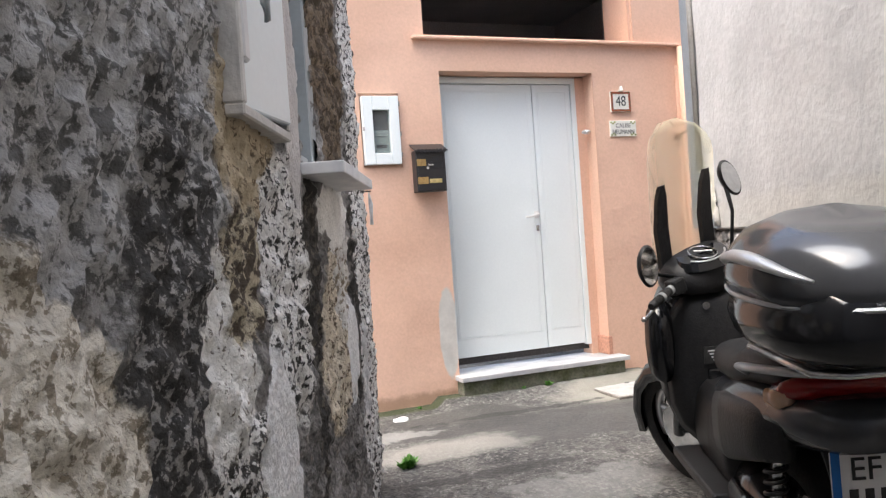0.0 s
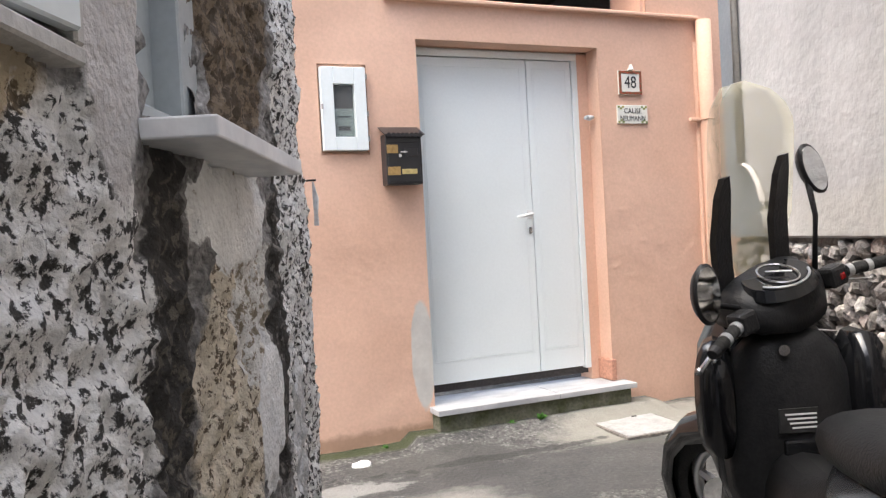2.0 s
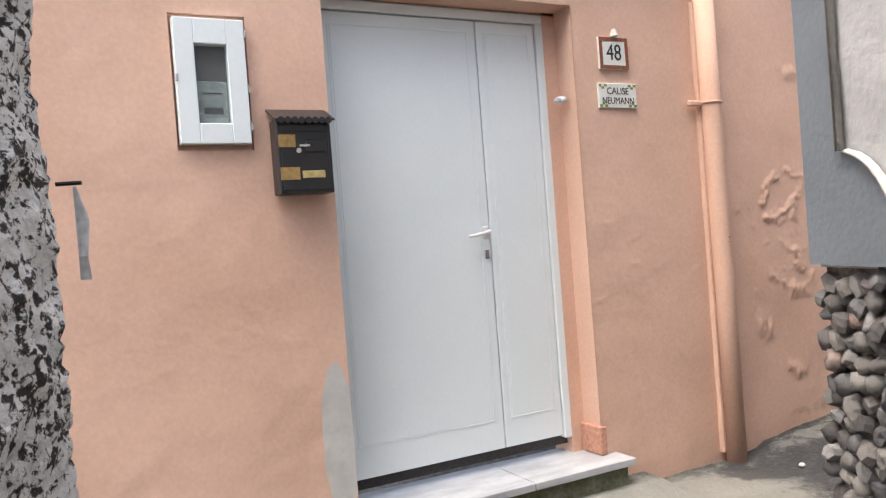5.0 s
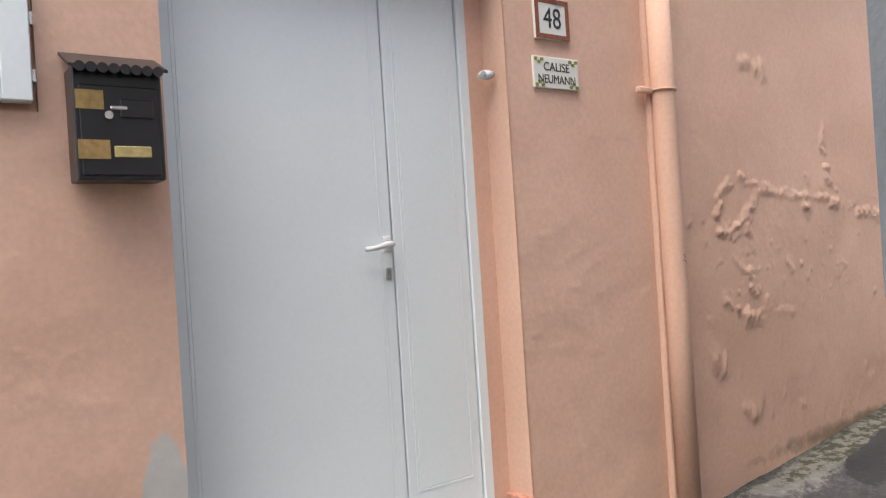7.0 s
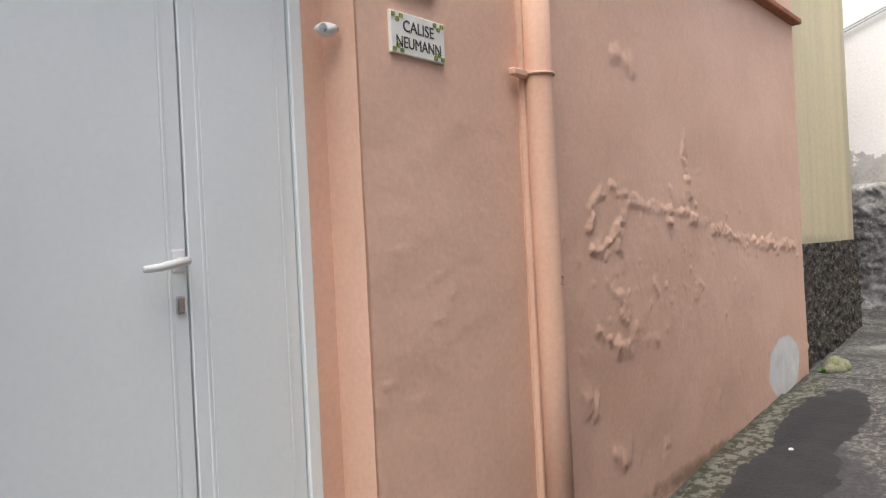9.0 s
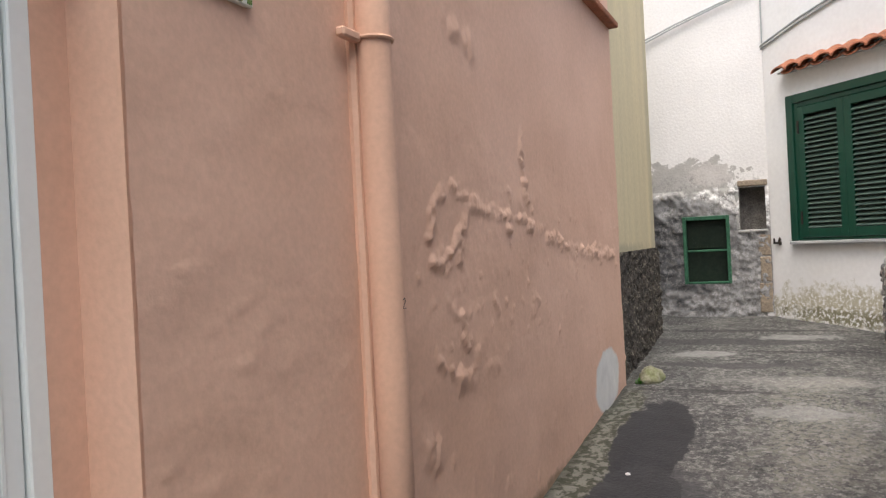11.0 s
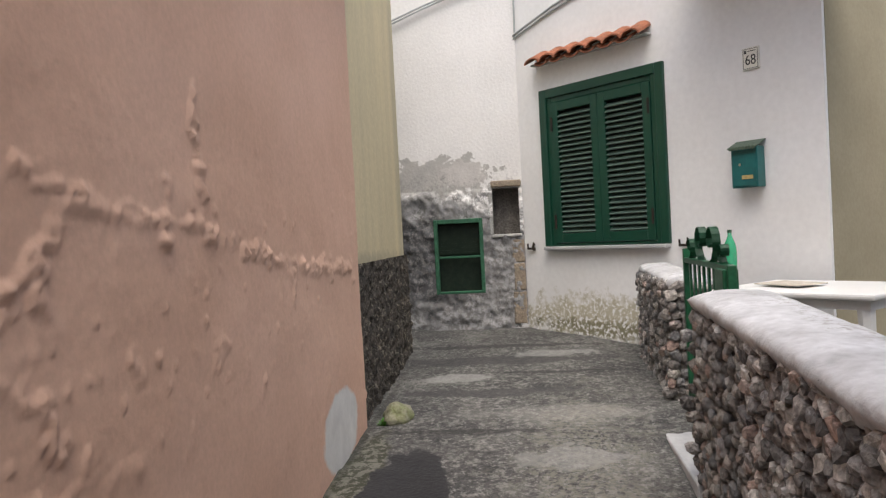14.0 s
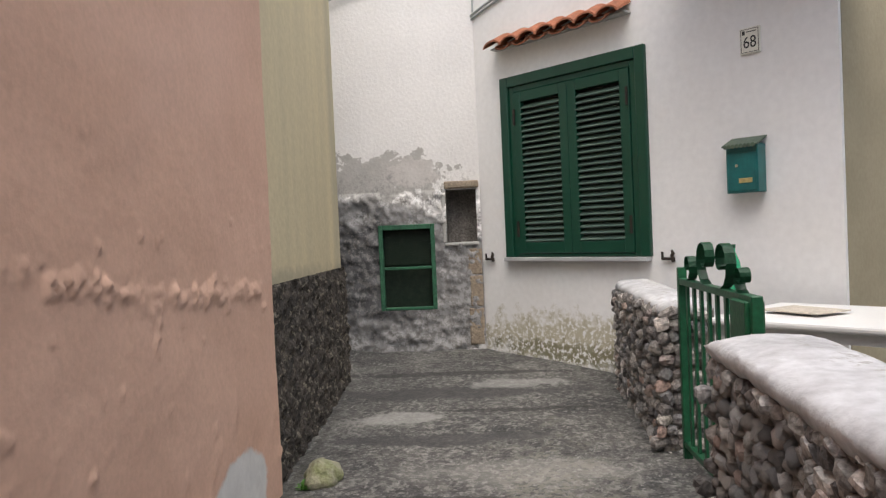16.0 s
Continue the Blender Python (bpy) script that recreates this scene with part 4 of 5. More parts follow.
for cx, r, dirn in ((0.14, 0.055, 1), (0.36, 0.105, -1), (0.60, 0.105, 1), (0.86, 0.065, -1)):
    pts = [(cx + dirn * r * (1 - 0.055 * j) * math.cos(0.5 * j - 1.57), 0.0, 0.90 + r + r * (1 - 0.055 * j) * math.sin(0.5 * j - 1.57) - 0.0) for j in range(15)]
    bm = bmesh.new()
    rows_ = [(bm.verts.new((x, -0.02, z)), bm.verts.new((x, 0.02, z))) for x, y, z in pts]
    for (a0, a1), (b0, b1) in zip(rows_, rows_[1:]):
        bm.faces.new((a0, a1, b1, b0))
    bmesh.ops.solidify(bm, geom=bm.faces[:], thickness=0.007)
    part("scroll", bm, GREEN_GATE, gate, smooth=False)

structure(finish(box((6.80, 3.44, 0.40, 8.24, 3.72, 0.512), bevel=0.006), "gate_threshold", MARBLE), "white marble threshold under the gate", "threshold")

table = thing("garden_table", pose(8.17, 2.73, 0.46, 0, 0, 44), "white plastic garden table on the terrace", "table")
part("tabletop", box((-0.48, -0.40, 0.70, 0.48, 0.40, 0.735), bevel=0.012, seg=2), PLASTIC, table)
part("apron", box((-0.44, -0.36, 0.65, 0.44, -0.34, 0.70), (-0.44, 0.34, 0.65, 0.44, 0.36, 0.70), (-0.44, -0.34, 0.65, -0.42, 0.34, 0.70), (0.42, -0.34, 0.65, 0.44, 0.34, 0.70)), PLASTIC, table)
for sx_ in (-1, 1):
    for sy_ in (-1, 1):
        part("leg", tube([(sx_ * 0.40, sy_ * 0.32, 0.65), (sx_ * 0.43, sy_ * 0.35, 0.0)], [0.045, 0.030], 8), PLASTIC, table)
brd = thing("board", pose(8.25, 2.86, 1.208, 0, 0, 30), "thin pale board lying on the garden table", "board")
part("board_sheet", box((-0.16, -0.12, 0, 0.16, 0.12, 0.007), bevel=0.001), BOARD, brd)

BOTTLE = glass("green_bottle_plastic", (0.02, 0.42, 0.20), 0.12, 0.72)
bottle = thing("plastic_bottle", pose(8.22, 3.20, 1.207) @ Matrix.Scale(0.78, 4), "green plastic water bottle standing on the garden table", "bottle")
prof = [(0.0, 0.0), (0.045, 0.0), (0.047, 0.02), (0.044, 0.07), (0.047, 0.09), (0.044, 0.12), (0.047, 0.17), (0.047, 0.22), (0.040, 0.26), (0.022, 0.295), (0.015, 0.31), (0.015, 0.33)]
part("bottle_body", loft([[(r * math.cos(q), r * math.sin(q), z * 1.25) for q in (2 * math.pi * j / 20 for j in range(20))] for r, z in prof[1:]]), BOTTLE, bottle, smooth=True)
part("cap", tube([(0, 0, 0.41), (0, 0, 0.432)], 0.017, 14), GREEN_GATE, bottle)

# ---- small things on the ground ----
def weed(x, y, size, count):
    z = ground_z(x, y)
    w = thing("weed", pose(x, y, z), "small green weed growing at the wall's foot", "plant", "weeds")
    bm = bmesh.new()
    for k in range(count):
        a, tilt, ln = random.uniform(0, 6.28), random.uniform(0.2, 1.1), size * random.uniform(0.6, 1.2)
        d = Vector((math.cos(a) * math.sin(tilt), math.sin(a) * math.sin(tilt), math.cos(tilt)))
        sd = Vector((-math.sin(a), math.cos(a), 0)) * ln * 0.16
        o = Vector((random.uniform(-0.4, 0.4) * size, random.uniform(-0.3, 0.3) * size, -0.005))
        p1, p2, p3, p4 = o, o + d * ln * 0.55 + sd, o + d * ln - Vector((0, 0, ln * 0.15)), o + d * ln * 0.55 - sd
        bm.faces.new([bm.verts.new(p) for p in (p1, p2, p3, p4)])
    part("leaves", bm, LEAF, w)


weed(1.22, 3.95, 0.075, 110)
weed(2.75, 5.17, 0.05, 36)
weed(1.75, 5.26, 0.03, 30)
weed(7.85, 5.25, 0.05, 30)
weed(6.4, 3.80, 0.04, 30)
weed(2.55, 5.19, 0.03, 20)


def lump(name, x, y, r, material, label, category, flat=0.5):
    bm = bmesh.new()
    bmesh.ops.create_icosphere(bm, subdivisions=3, radius=r)
    for q in bm.verts:
        q.co *= 1 + 0.35 * frac(q.co.x * 14 + x, q.co.y * 14, q.co.z * 14, 3)
        q.co.z *= flat
    ob = finish(bm, name, material, smooth=True)
    ob.location = (x, y, ground_z(x, y) + r * flat * 0.5)
    return tagged(ob, label, category)


lump("stone", 7.93, 5.18, 0.085, mat("mossy_stone", (0.22, 0.24, 0.12), (0.30, 0.28, 0.22), 14, 0.95, 0.6), "mossy stone lying at the foot of the plinth", "stone", 0.8)
lump("rag", 1.52, 5.0, 0.055, PAPER, "crumpled white scrap lying by the wall", "litter", 0.25)
lump("pebble", 4.42, 4.98, 0.018, PAPER, "white pebble on the asphalt", "stone", 0.6)
lump("pebble", 6.2, 5.02, 0.014, PAPER, "white pebble on the asphalt", "stone", 0.6)
tissue = thing("rag", LANE @ pose(3.98, -0.03, 1.60), "white rag strip hanging from a nail on the wall edge", "litter")
part("strip", tube([(0, 0, 0.06), (0.008, -0.006, 0.0), (0.0, -0.006, -0.06), (0.010, -0.004, -0.10)], [0.003, 0.012, 0.008, 0.010], 7, flat=0.3), PAPER, tissue)
part("nail", tube([(0, 0.03, 0.065), (0, -0.012, 0.065)], 0.004, 6), IRON, tissue)

# bare patches where salmon paint has come off; then darker bands along the wall's foot
layer(ORANGE, (0.55, 0.53, 0.49), (2.04, 0.72), (0.075, 0.33), 0.10, 9, 0.05)
layer(ORANGE, (0.70, 0.69, 0.66), (7.25, 0.66), (0.34, 0.20), 0.14, 6, 0.05)
layer(ORANGE, (0.10, 0.085, 0.04), (6.2, 0.37), (1.0, 0.05), 0.6, 9, 0.4, amount=0.6)
layer(ORANGE, (0.25, 0.15, 0.09), (1.8, 0.24), (1.0, 0.05), 0.5, 9, 0.4, amount=0.6)
# the white house's mouldy foot and bare render
layer(WHITE_PLASTER, (0.44, 0.40, 0.26), (0.9, 0.84), (0.95, 0.17), 0.8, 9, 0.3, speck=0.46, amount=0.8)
layer(WHITE_PLASTER, (0.16, 0.15, 0.08), (1.0, 0.74), (0.9, 0.08), 0.9, 12, 0.3, speck=0.47, amount=0.75)
layer(FAR, (0.46, 0.45, 0.43), (5.3, 2.12), (0.60, 0.20), 0.7, 7, 0.02, axes=(1, 2))
layer(FAR, (0.55, 0.53, 0.51), (4.95, 2.15), (0.22, 0.12), 0.5, 9, 0.02, axes=(1, 2))
layer(FAR, (0.33, 0.328, 0.33), (5.7, 1.20), (1.5, 0.75), 0.05, 6, 0.03, axes=(1, 2))
layer(FAR, (0.11, 0.11, 0.115), (5.6, 1.35), (0.75, 0.45), 0.5, 5, 0.2, axes=(1, 2))
layer(FAR, (0.50, 0.49, 0.48), (5.2, 1.1), (1.2, 0.85), 0.5, 5, 0.3, speck=0.53, axes=(1, 2), amount=0.9)
layer(FAR, (0.10, 0.098, 0.097), (5.2, 1.1), (1.2, 0.85), 0.3, 9, 0.3, speck=0.51, axes=(1, 2), amount=0.7)
# the pale wall: blue-grey margin
layer(PALE_PLASTER, (0.50, 0.49, 0.46), (2.6, 1.42), (2.6, 0.10), 0.3, 6, 0.3, amount=0.7)
# the old wall's layers: tan, white flakes, black growth, smooth patches
BLK, BRN = (0.055, 0.051, 0.046), (0.10, 0.08, 0.06)
layer(OLD, (0.42, 0.415, 0.40), (1.1, 1.85), (0.75, 0.55), 0.25, 7, 0.15, speck=0.47, gap=(0.13, 0.127, 0.12), flake=34)
layer(OLD, (0.32, 0.31, 0.29), (1.36, 1.15), (0.20, 0.55), 0.3, 7, 0.1, speck=0.54, gap=(0.06, 0.057, 0.053), flake=44)
layer(OLD, (0.70, 0.65, 0.55), (0.88, 1.08), (0.34, 0.33), 0.16, 8, 0.03, speck=0.46, gap=(0.30, 0.255, 0.19), flake=46)
layer(OLD, (0.46, 0.38, 0.26), (1.86, 1.62), (0.24, 0.26), 0.25, 7, 0.08, speck=0.435, gap=(0.16, 0.12, 0.075), flake=44)
layer(OLD, (0.80, 0.78, 0.73), (1.60, 1.18), (0.17, 0.24), 0.28, 8, 0.03, speck=0.405, gap=(0.16, 0.14, 0.11), flake=44)
layer(OLD, (0.50, 0.44, 0.32), (1.75, 1.36), (0.16, 0.16), 0.3, 8, 0.06, speck=0.50, gap=BRN, flake=26)
layer(OLD, (0.78, 0.76, 0.72), (2.16, 1.30), (0.26, 0.36), 0.28, 7, 0.05, speck=0.46, gap=BLK, flake=44)
layer(OLD, (0.74, 0.72, 0.68), (1.62, 0.72), (0.42, 0.34), 0.3, 7, 0.05, speck=0.495, gap=BLK, flake=44)
layer(OLD, (0.82, 0.81, 0.79), (1.93, 0.86), (0.17, 0.30), 0.22, 7, 0.02)
layer(OLD, (0.14, 0.125, 0.10), (2.49, 1.15), (0.10, 0.52), 0.28, 8, 0.04, speck=0.55, gap=BLK, flake=30)
layer(OLD, (0.72, 0.64, 0.50), (2.86, 1.12), (0.26, 0.36), 0.22, 7, 0.05, speck=0.445, gap=(0.14, 0.105, 0.07), flake=44)
layer(OLD, (0.78, 0.76, 0.71), (3.08, 1.28), (0.18, 0.18), 0.30, 8, 0.03, speck=0.46, gap=(0.30, 0.25, 0.18), flake=26)
layer(OLD, (0.80, 0.79, 0.76), (3.75, 1.3), (0.33, 1.6), 0.10, 9, 0.05, speck=0.47, gap=BLK, flake=44)
layer(OLD, (0.20, 0.185, 0.165), (3.36, 1.25), (0.10, 0.50), 0.28, 8, 0.04, speck=0.55, gap=BLK, flake=30)
layer(OLD, (0.19, 0.145, 0.10), (3.02, 2.2), (0.38, 0.56), 0.10, 7, 0.04, speck=0.50, gap=(0.085, 0.065, 0.045), flake=26)
layer(OLD, (0.55, 0.52, 0.49), (2.28, 1.95), (0.13, 0.42), 0.12, 8, 0.04)
layer(OLD, (0.84, 0.83, 0.79), (2.92, 1.52), (0.33, 0.135), 0.24, 7, 0.02, speck=0.36, gap=(0.42, 0.37, 0.29), flake=14)
layer(OLD, (0.84, 0.84, 0.82), (3.20, 0.98), (0.15, 0.22), 0.24, 7, 0.02)
layer(OLD, (0.60, 0.60, 0.59), (3.62, 0.82), (0.10, 0.30), 0.24, 7, 0.03)
# the yellow house: grime under its edge and rain streaks
layer(YELLOW, (0.42, 0.38, 0.27), (7.95, 1.46), (1.2, 0.05), 0.5, 12, 0.4, amount=0.7)
layer(YELLOW, (0.36, 0.34, 0.26), (9.62, 2.4), (0.10, 1.6), 0.3, 4, 0.5, amount=0.5)

# smooth blue-grey margin of the pale wall, swelling to a quarter round at its foot
bm = bmesh.new()
outline = [(PALE_END, 1.36), (PALE_END, 4.4), (3.93, 4.4), (3.935, 1.69)] + [(3.935 - 0.25 * math.sin(q), 1.69 - 0.32 * (1 - math.cos(q))) for q in (math.pi / 2 * j / 10 for j in range(1, 11))] + [(3.685, 1.36)]
bm.faces.new([bm.verts.new((s, 0.034, z)) for s, z in outline])
bmesh.ops.solidify(bm, geom=bm.faces[:], thickness=0.02)
mg = finish(bm, "wall_margin", BLUE_PLASTER)
mg.matrix_world = PALE
structure(mg, "blue-grey painted margin at the wall's corner", "trim")
edge_pts = [(3.925, 0.04, 4.4), (3.93, 0.04, 3.0), (3.93, 0.04, 1.69)] + [(3.935 - 0.25 * math.sin(q), 0.04, 1.69 - 0.32 * (1 - math.cos(q))) for q in (math.pi / 2 * j / 10 for j in range(1, 11))]
eg = finish(tube(edge_pts, 0.016, 8, flat=0.5), "wall_margin_edge", PATCHW, smooth=True)
eg.matrix_world = PALE
structure(eg, "raised white plaster edge along the margin", "trim")


# ---- scooter: x forward from the rear axle, y to its own left, z up; it leans on its stand, bars turned left ----
SC_BLACK = mat("scooter_black_gloss", (0.006, 0.0065, 0.0075), (0.008, 0.0085, 0.01), 4, 0.14, spec=0.6, fine=0.05)
SC_MATT = mat("scooter_black_plastic", (0.014, 0.014, 0.015), (0.020, 0.020, 0.021), 30, 0.45, 0.2, 120, fine=0.15)
SC_GREY = mat("scooter_dark_grey", (0.075, 0.078, 0.084), (0.060, 0.063, 0.07), 4, 0.16, metal=0.3, spec=0.6, fine=0.05)
SC_SEAT = mat("scooter_seat_vinyl", (0.016, 0.017, 0.018), (0.012, 0.0125, 0.0135), 12, 0.45, 0.3, 140, fine=0.12)
SC_SILVER = mat("silver_paint", (0.50, 0.51, 0.52), (0.45, 0.46, 0.47), 6, 0.3, metal=0.6, fine=0.05)
RUBBER = mat("tyre_rubber", (0.018, 0.018, 0.018), (0.028, 0.027, 0.026), 20, 0.85, 0.5, 90, fine=0.3)
RED_LENS = mat("red_lens", (0.35, 0.012, 0.012), (0.28, 0.01, 0.01), 8, 0.12, spec=0.6, fine=0.05)
AMBER = mat("amber_lens", (0.70, 0.32, 0.14), (0.60, 0.40, 0.28), 8, 0.15, spec=0.6, fine=0.05)
PLATE_WHITE = mat("plate_white", (0.80, 0.80, 0.80), (0.76, 0.76, 0.76), 8, 0.4, fine=0.03)
PLATE_BLUE = mat("plate_blue", (0.02, 0.16, 0.50), (0.02, 0.14, 0.44), 8, 0.4, fine=0.03)
MIRROR = mat("mirror_glass", (0.75, 0.77, 0.78), (0.74, 0.76, 0.77), 3, 0.04, metal=1.0, fine=0.0)
SCREEN = glass("yellowed_acrylic", (0.80, 0.76, 0.55), 0.06, 0.36)

scooter = thing("scooter", PALE @ pose(1.668, 0.48, 0.12, -1.5, -1.2, -3.0), "black maxi scooter with top box, leaning beside the wall", "scooter")


def ell(x, cy, cz, ry, rz, n=16, p=2.6):
    """A rounded-box ring across the scooter at x."""
    out = []
    for k in range(n):
        q = 2 * math.pi * k / n
        c, s = math.cos(q), math.sin(q)
        out.append((x, cy + ry * math.copysign(abs(c) ** (2 / p), c), cz + rz * math.copysign(abs(s) ** (2 / p), s)))
    return out


AX = Vector((1.02, 0, 1.02)), Vector((1.335, 0, 0.36))
STEER = Matrix.Translation(AX[0]) @ Matrix.Rotation(radians(32), 4, (AX[0] - AX[1]).normalized()) @ Matrix.Translation(-AX[0])


def wheel(cx, name, width, steer):
    def put(bm):
        if steer:
            bmesh.ops.transform(bm, matrix=STEER, verts=bm.verts[:])
        return bm
    ring = lambda r: [(cx + r * math.cos(q), 0, 0.30 + r * math.sin(q)) for q in (2 * math.pi * k / 40 for k in range(40))]
    bm = bmesh.new()
    prof = [(0.215, -width / 2 + 0.01), (0.25, -width / 2), (0.282, -width * 0.42), (0.30, -width * 0.18), (0.303, 0), (0.30, width * 0.18), (0.282, width * 0.42), (0.25, width / 2), (0.215, width / 2 - 0.01)]
    rows_ = [[bm.verts.new((cx + r * math.cos(q), y, 0.30 + r * math.sin(q))) for r, y in prof] for q in (2 * math.pi * k / 44 for k in range(44))]
    for a, b in zip(rows_, rows_[1:] + rows_[:1]):
        for j in range(len(prof) - 1):
            bm.faces.new((a[j], a[j + 1], b[j + 1], b[j]))
    w = part(name, put(bm), RUBBER, scooter, smooth=True)
    part("rim", put(tube(ring(0.212), 0.022, 8, closed=True)), SC_SILVER if steer else SC_GREY, w, smooth=True)
    for k in range(5):
        q = 2 * math.pi * k / 5 + 0.3
        part("spoke", put(tube([(cx + 0.03 * math.cos(q), 0, 0.3 + 0.03 * math.sin(q)), (cx + 0.205 * math.cos(q + 0.15), 0, 0.3 + 0.205 * math.sin(q + 0.15))], [0.022, 0.016], 6)), SC_SILVER if steer else SC_GREY, w)
    part("hub", put(tube([(cx, -0.06, 0.3), (cx, 0.06, 0.3)], 0.045, 14)), SC_GREY, w)
    if steer:
        part("brake_disc", put(tube([(cx, 0.062, 0.3), (cx, 0.066, 0.3)], 0.125, 28)), CHROME, w, "steel brake disc")


wheel(0.0, "rear_wheel", 0.14, False)
wheel(1.40, "front_wheel", 0.115, True)


def st(bm):
    for q in bm.verts:
        if q.co.z > 0.95:
            q.co.z -= 0.04
    bmesh.ops.transform(bm, matrix=STEER, verts=bm.verts[:])
    return bm


# front end that turns with the bars
secs = []
for q in [math.radians(a) for a in (-22, 0, 25, 50, 75, 100, 122)]:
    cx, cz = 1.40 + 0.335 * math.cos(math.pi - q + math.pi / 2 - 1.57), 0.30 + 0.335 * math.sin(q + 0.25)
    n = Vector((math.cos(q + 0.25), 0, math.sin(q + 0.25)))
    o = Vector((1.40, 0, 0.30))
    secs.append([o + n * (0.335 + dz) + Vector((0, y, 0)) for y, dz in ((-0.085, -0.07), (-0.078, -0.015), (-0.04, 0.012), (0, 0.018), (0.04, 0.012), (0.078, -0.015), (0.085, -0.07), (0.07, -0.068), (0.0, -0.012), (-0.07, -0.068))])
part("front_mudguard", st(loft(secs)), SC_BLACK, scooter, smooth=True)
for sy_ in (-1, 1):
    part("fork_leg", st(tube([(1.40, sy_ * 0.085, 0.30), (1.26, sy_ * 0.085, 0.62)], [0.028, 0.024], 10)), SC_GREY, scooter, smooth=True)
bars = part("handlebar_cover", st(loft([ell(0.93, 0, 1.06, 0.10, 0.05), ell(0.98, 0, 1.09, 0.17, 0.075), ell(1.05, 0, 1.12, 0.19, 0.085), ell(1.13, 0, 1.10, 0.15, 0.07), ell(1.17, 0, 1.07, 0.09, 0.045)])), SC_MATT, scooter, smooth=True)
for sy_ in (-1, 1):
    part("grip", st(tube([(0.955, sy_ * 0.235, 1.10), (0.915, sy_ * 0.375, 1.085)], 0.0175, 14)), RUBBER, bars, "ribbed black rubber grip", True)
    for u in (0.05, 0.5):
        part("grip_ring", st(tube([(0.955 - 0.04 * u, sy_ * (0.235 + 0.14 * u), 1.10 - 0.015 * u), (0.955 - 0.04 * (u + 0.12), sy_ * (0.235 + 0.14 * (u + 0.12)), 1.10 - 0.015 * (u + 0.12))], 0.0195, 14)), SC_SILVER, bars)
    part("bar_end", st(tube([(0.915, sy_ * 0.375, 1.085), (0.909, sy_ * 0.395, 1.083)], [0.0195, 0.014], 12)), SC_MATT, bars)
    part("switch_block", st(box((0.94, sy_ * 0.20 - 0.035, 1.065, 1.0, sy_ * 0.20 + 0.035, 1.13), bevel=0.012, seg=2)), SC_MATT, bars)
    part("brake_lever", st(tube([(1.005, sy_ * 0.20, 1.075), (1.01, sy_ * 0.26, 1.06), (0.995, sy_ * 0.33, 1.04), (0.985, sy_ * 0.38, 1.025), (0.98, sy_ * 0.395, 1.03)], [0.009, 0.009, 0.008, 0.008, 0.011], 8)), CHROME, bars, "polished brake lever", True)
part("start_switch", st(box((0.935, -0.215, 1.085, 0.945, -0.195, 1.105), bevel=0.003)), RED_LENS, bars, "red switch")
dash = part("instrument_panel", st(loft([[(1.02 + 0.075 * math.cos(q) - 0.03, 0.12 * math.sin(q), 1.172 + 0.03 * math.cos(q)) for q in (2 * math.pi * k / 24 for k in range(24))], [(1.00 + 0.085 * math.cos(q) - 0.01, 0.135 * math.sin(q), 1.14 + 0.03 * math.cos(q)) for q in (2 * math.pi * k / 24 for k in range(24))]])), SC_BLACK, bars)
part("dial_ring", st(tube([(0.985 + 0.055 * math.cos(q), 0.055 * math.sin(q), 1.176 + 0.022 * math.cos(q)) for q in (2 * math.pi * k / 24 for k in range(24))], 0.004, 6, closed=True)), CHROME, dash)
part("dial_needle", st(tube([(0.96, -0.03, 1.173), (1.01, 0.02, 1.189)], 0.0025, 6)), PLATE_WHITE, dash)
part("dial_band", st(tube([(0.985 + 0.10 * math.cos(q) * 0.7, 0.10 * math.sin(q), 1.175 + 0.028 * math.cos(q)) for q in (math.pi * (0.6 + k / 12) for k in range(10))], 0.004, 6)), SC_SILVER, dash)

# mirrors
for sy_, tip in ((1, (0.94, 0.32, 1.225)), (-1, (0.99, -0.275, 1.42))):
    arm = part("mirror_arm", st(tube([(1.0, sy_ * 0.17, 1.13), (1.01, sy_ * 0.25, 1.17 if sy_ > 0 else 1.28), (tip[0] + 0.01, tip[1] - sy_ * 0.03, tip[2] - 0.03)], [0.009, 0.008, 0.010], 8)), SC_MATT, scooter, smooth=True)
    ov = lambda dx, k: [(tip[0] + dx, tip[1] + k * (0.048 * math.cos(q) - 0.014 * math.sin(q) * sy_), tip[2] + k * 0.082 * math.sin(q)) for q in (2 * math.pi * j / 24 for j in range(24))]
    part("mirror_shell", st(loft([ov(0.035, 0.45), ov(0.028, 0.8), ov(0.008, 1.0), ov(0.0, 1.0)])), SC_MATT, arm, smooth=True)
    part("mirror_glass", st(loft([ov(-0.004, 0.88), ov(0.001, 0.88)])), MIRROR, arm)

# windscreen with its two stays
bm = bmesh.new()
ws = []
for j in range(15):
    v_ = j / 14
    z = 1.08 + 0.66 * v_
    half = 0.185 if v_ < 0.72 else 0.185 * math.sqrt(max(0.02, 1 - ((v_ - 0.72) / 0.29) ** 2))
    if v_ < 0.35:
        half = 0.13 + 0.055 * v_ / 0.35
    ws.append([bm.verts.new((1.20 - 0.26 * v_ + 0.02 * v_ * v_ - 0.075 * (u * half / 0.185) ** 2, u * half, z)) for u in [k / 6 - 1 for k in range(13)]])
for a, b in zip(ws, ws[1:]):
    for k in range(12):
        bm.faces.new((a[k], a[k + 1], b[k + 1], b[k]))
bmesh.ops.solidify(bm, geom=bm.faces[:], thickness=0.004)
screen = part("windscreen", st(bm), SCREEN, scooter, "yellowed clear windscreen", True)
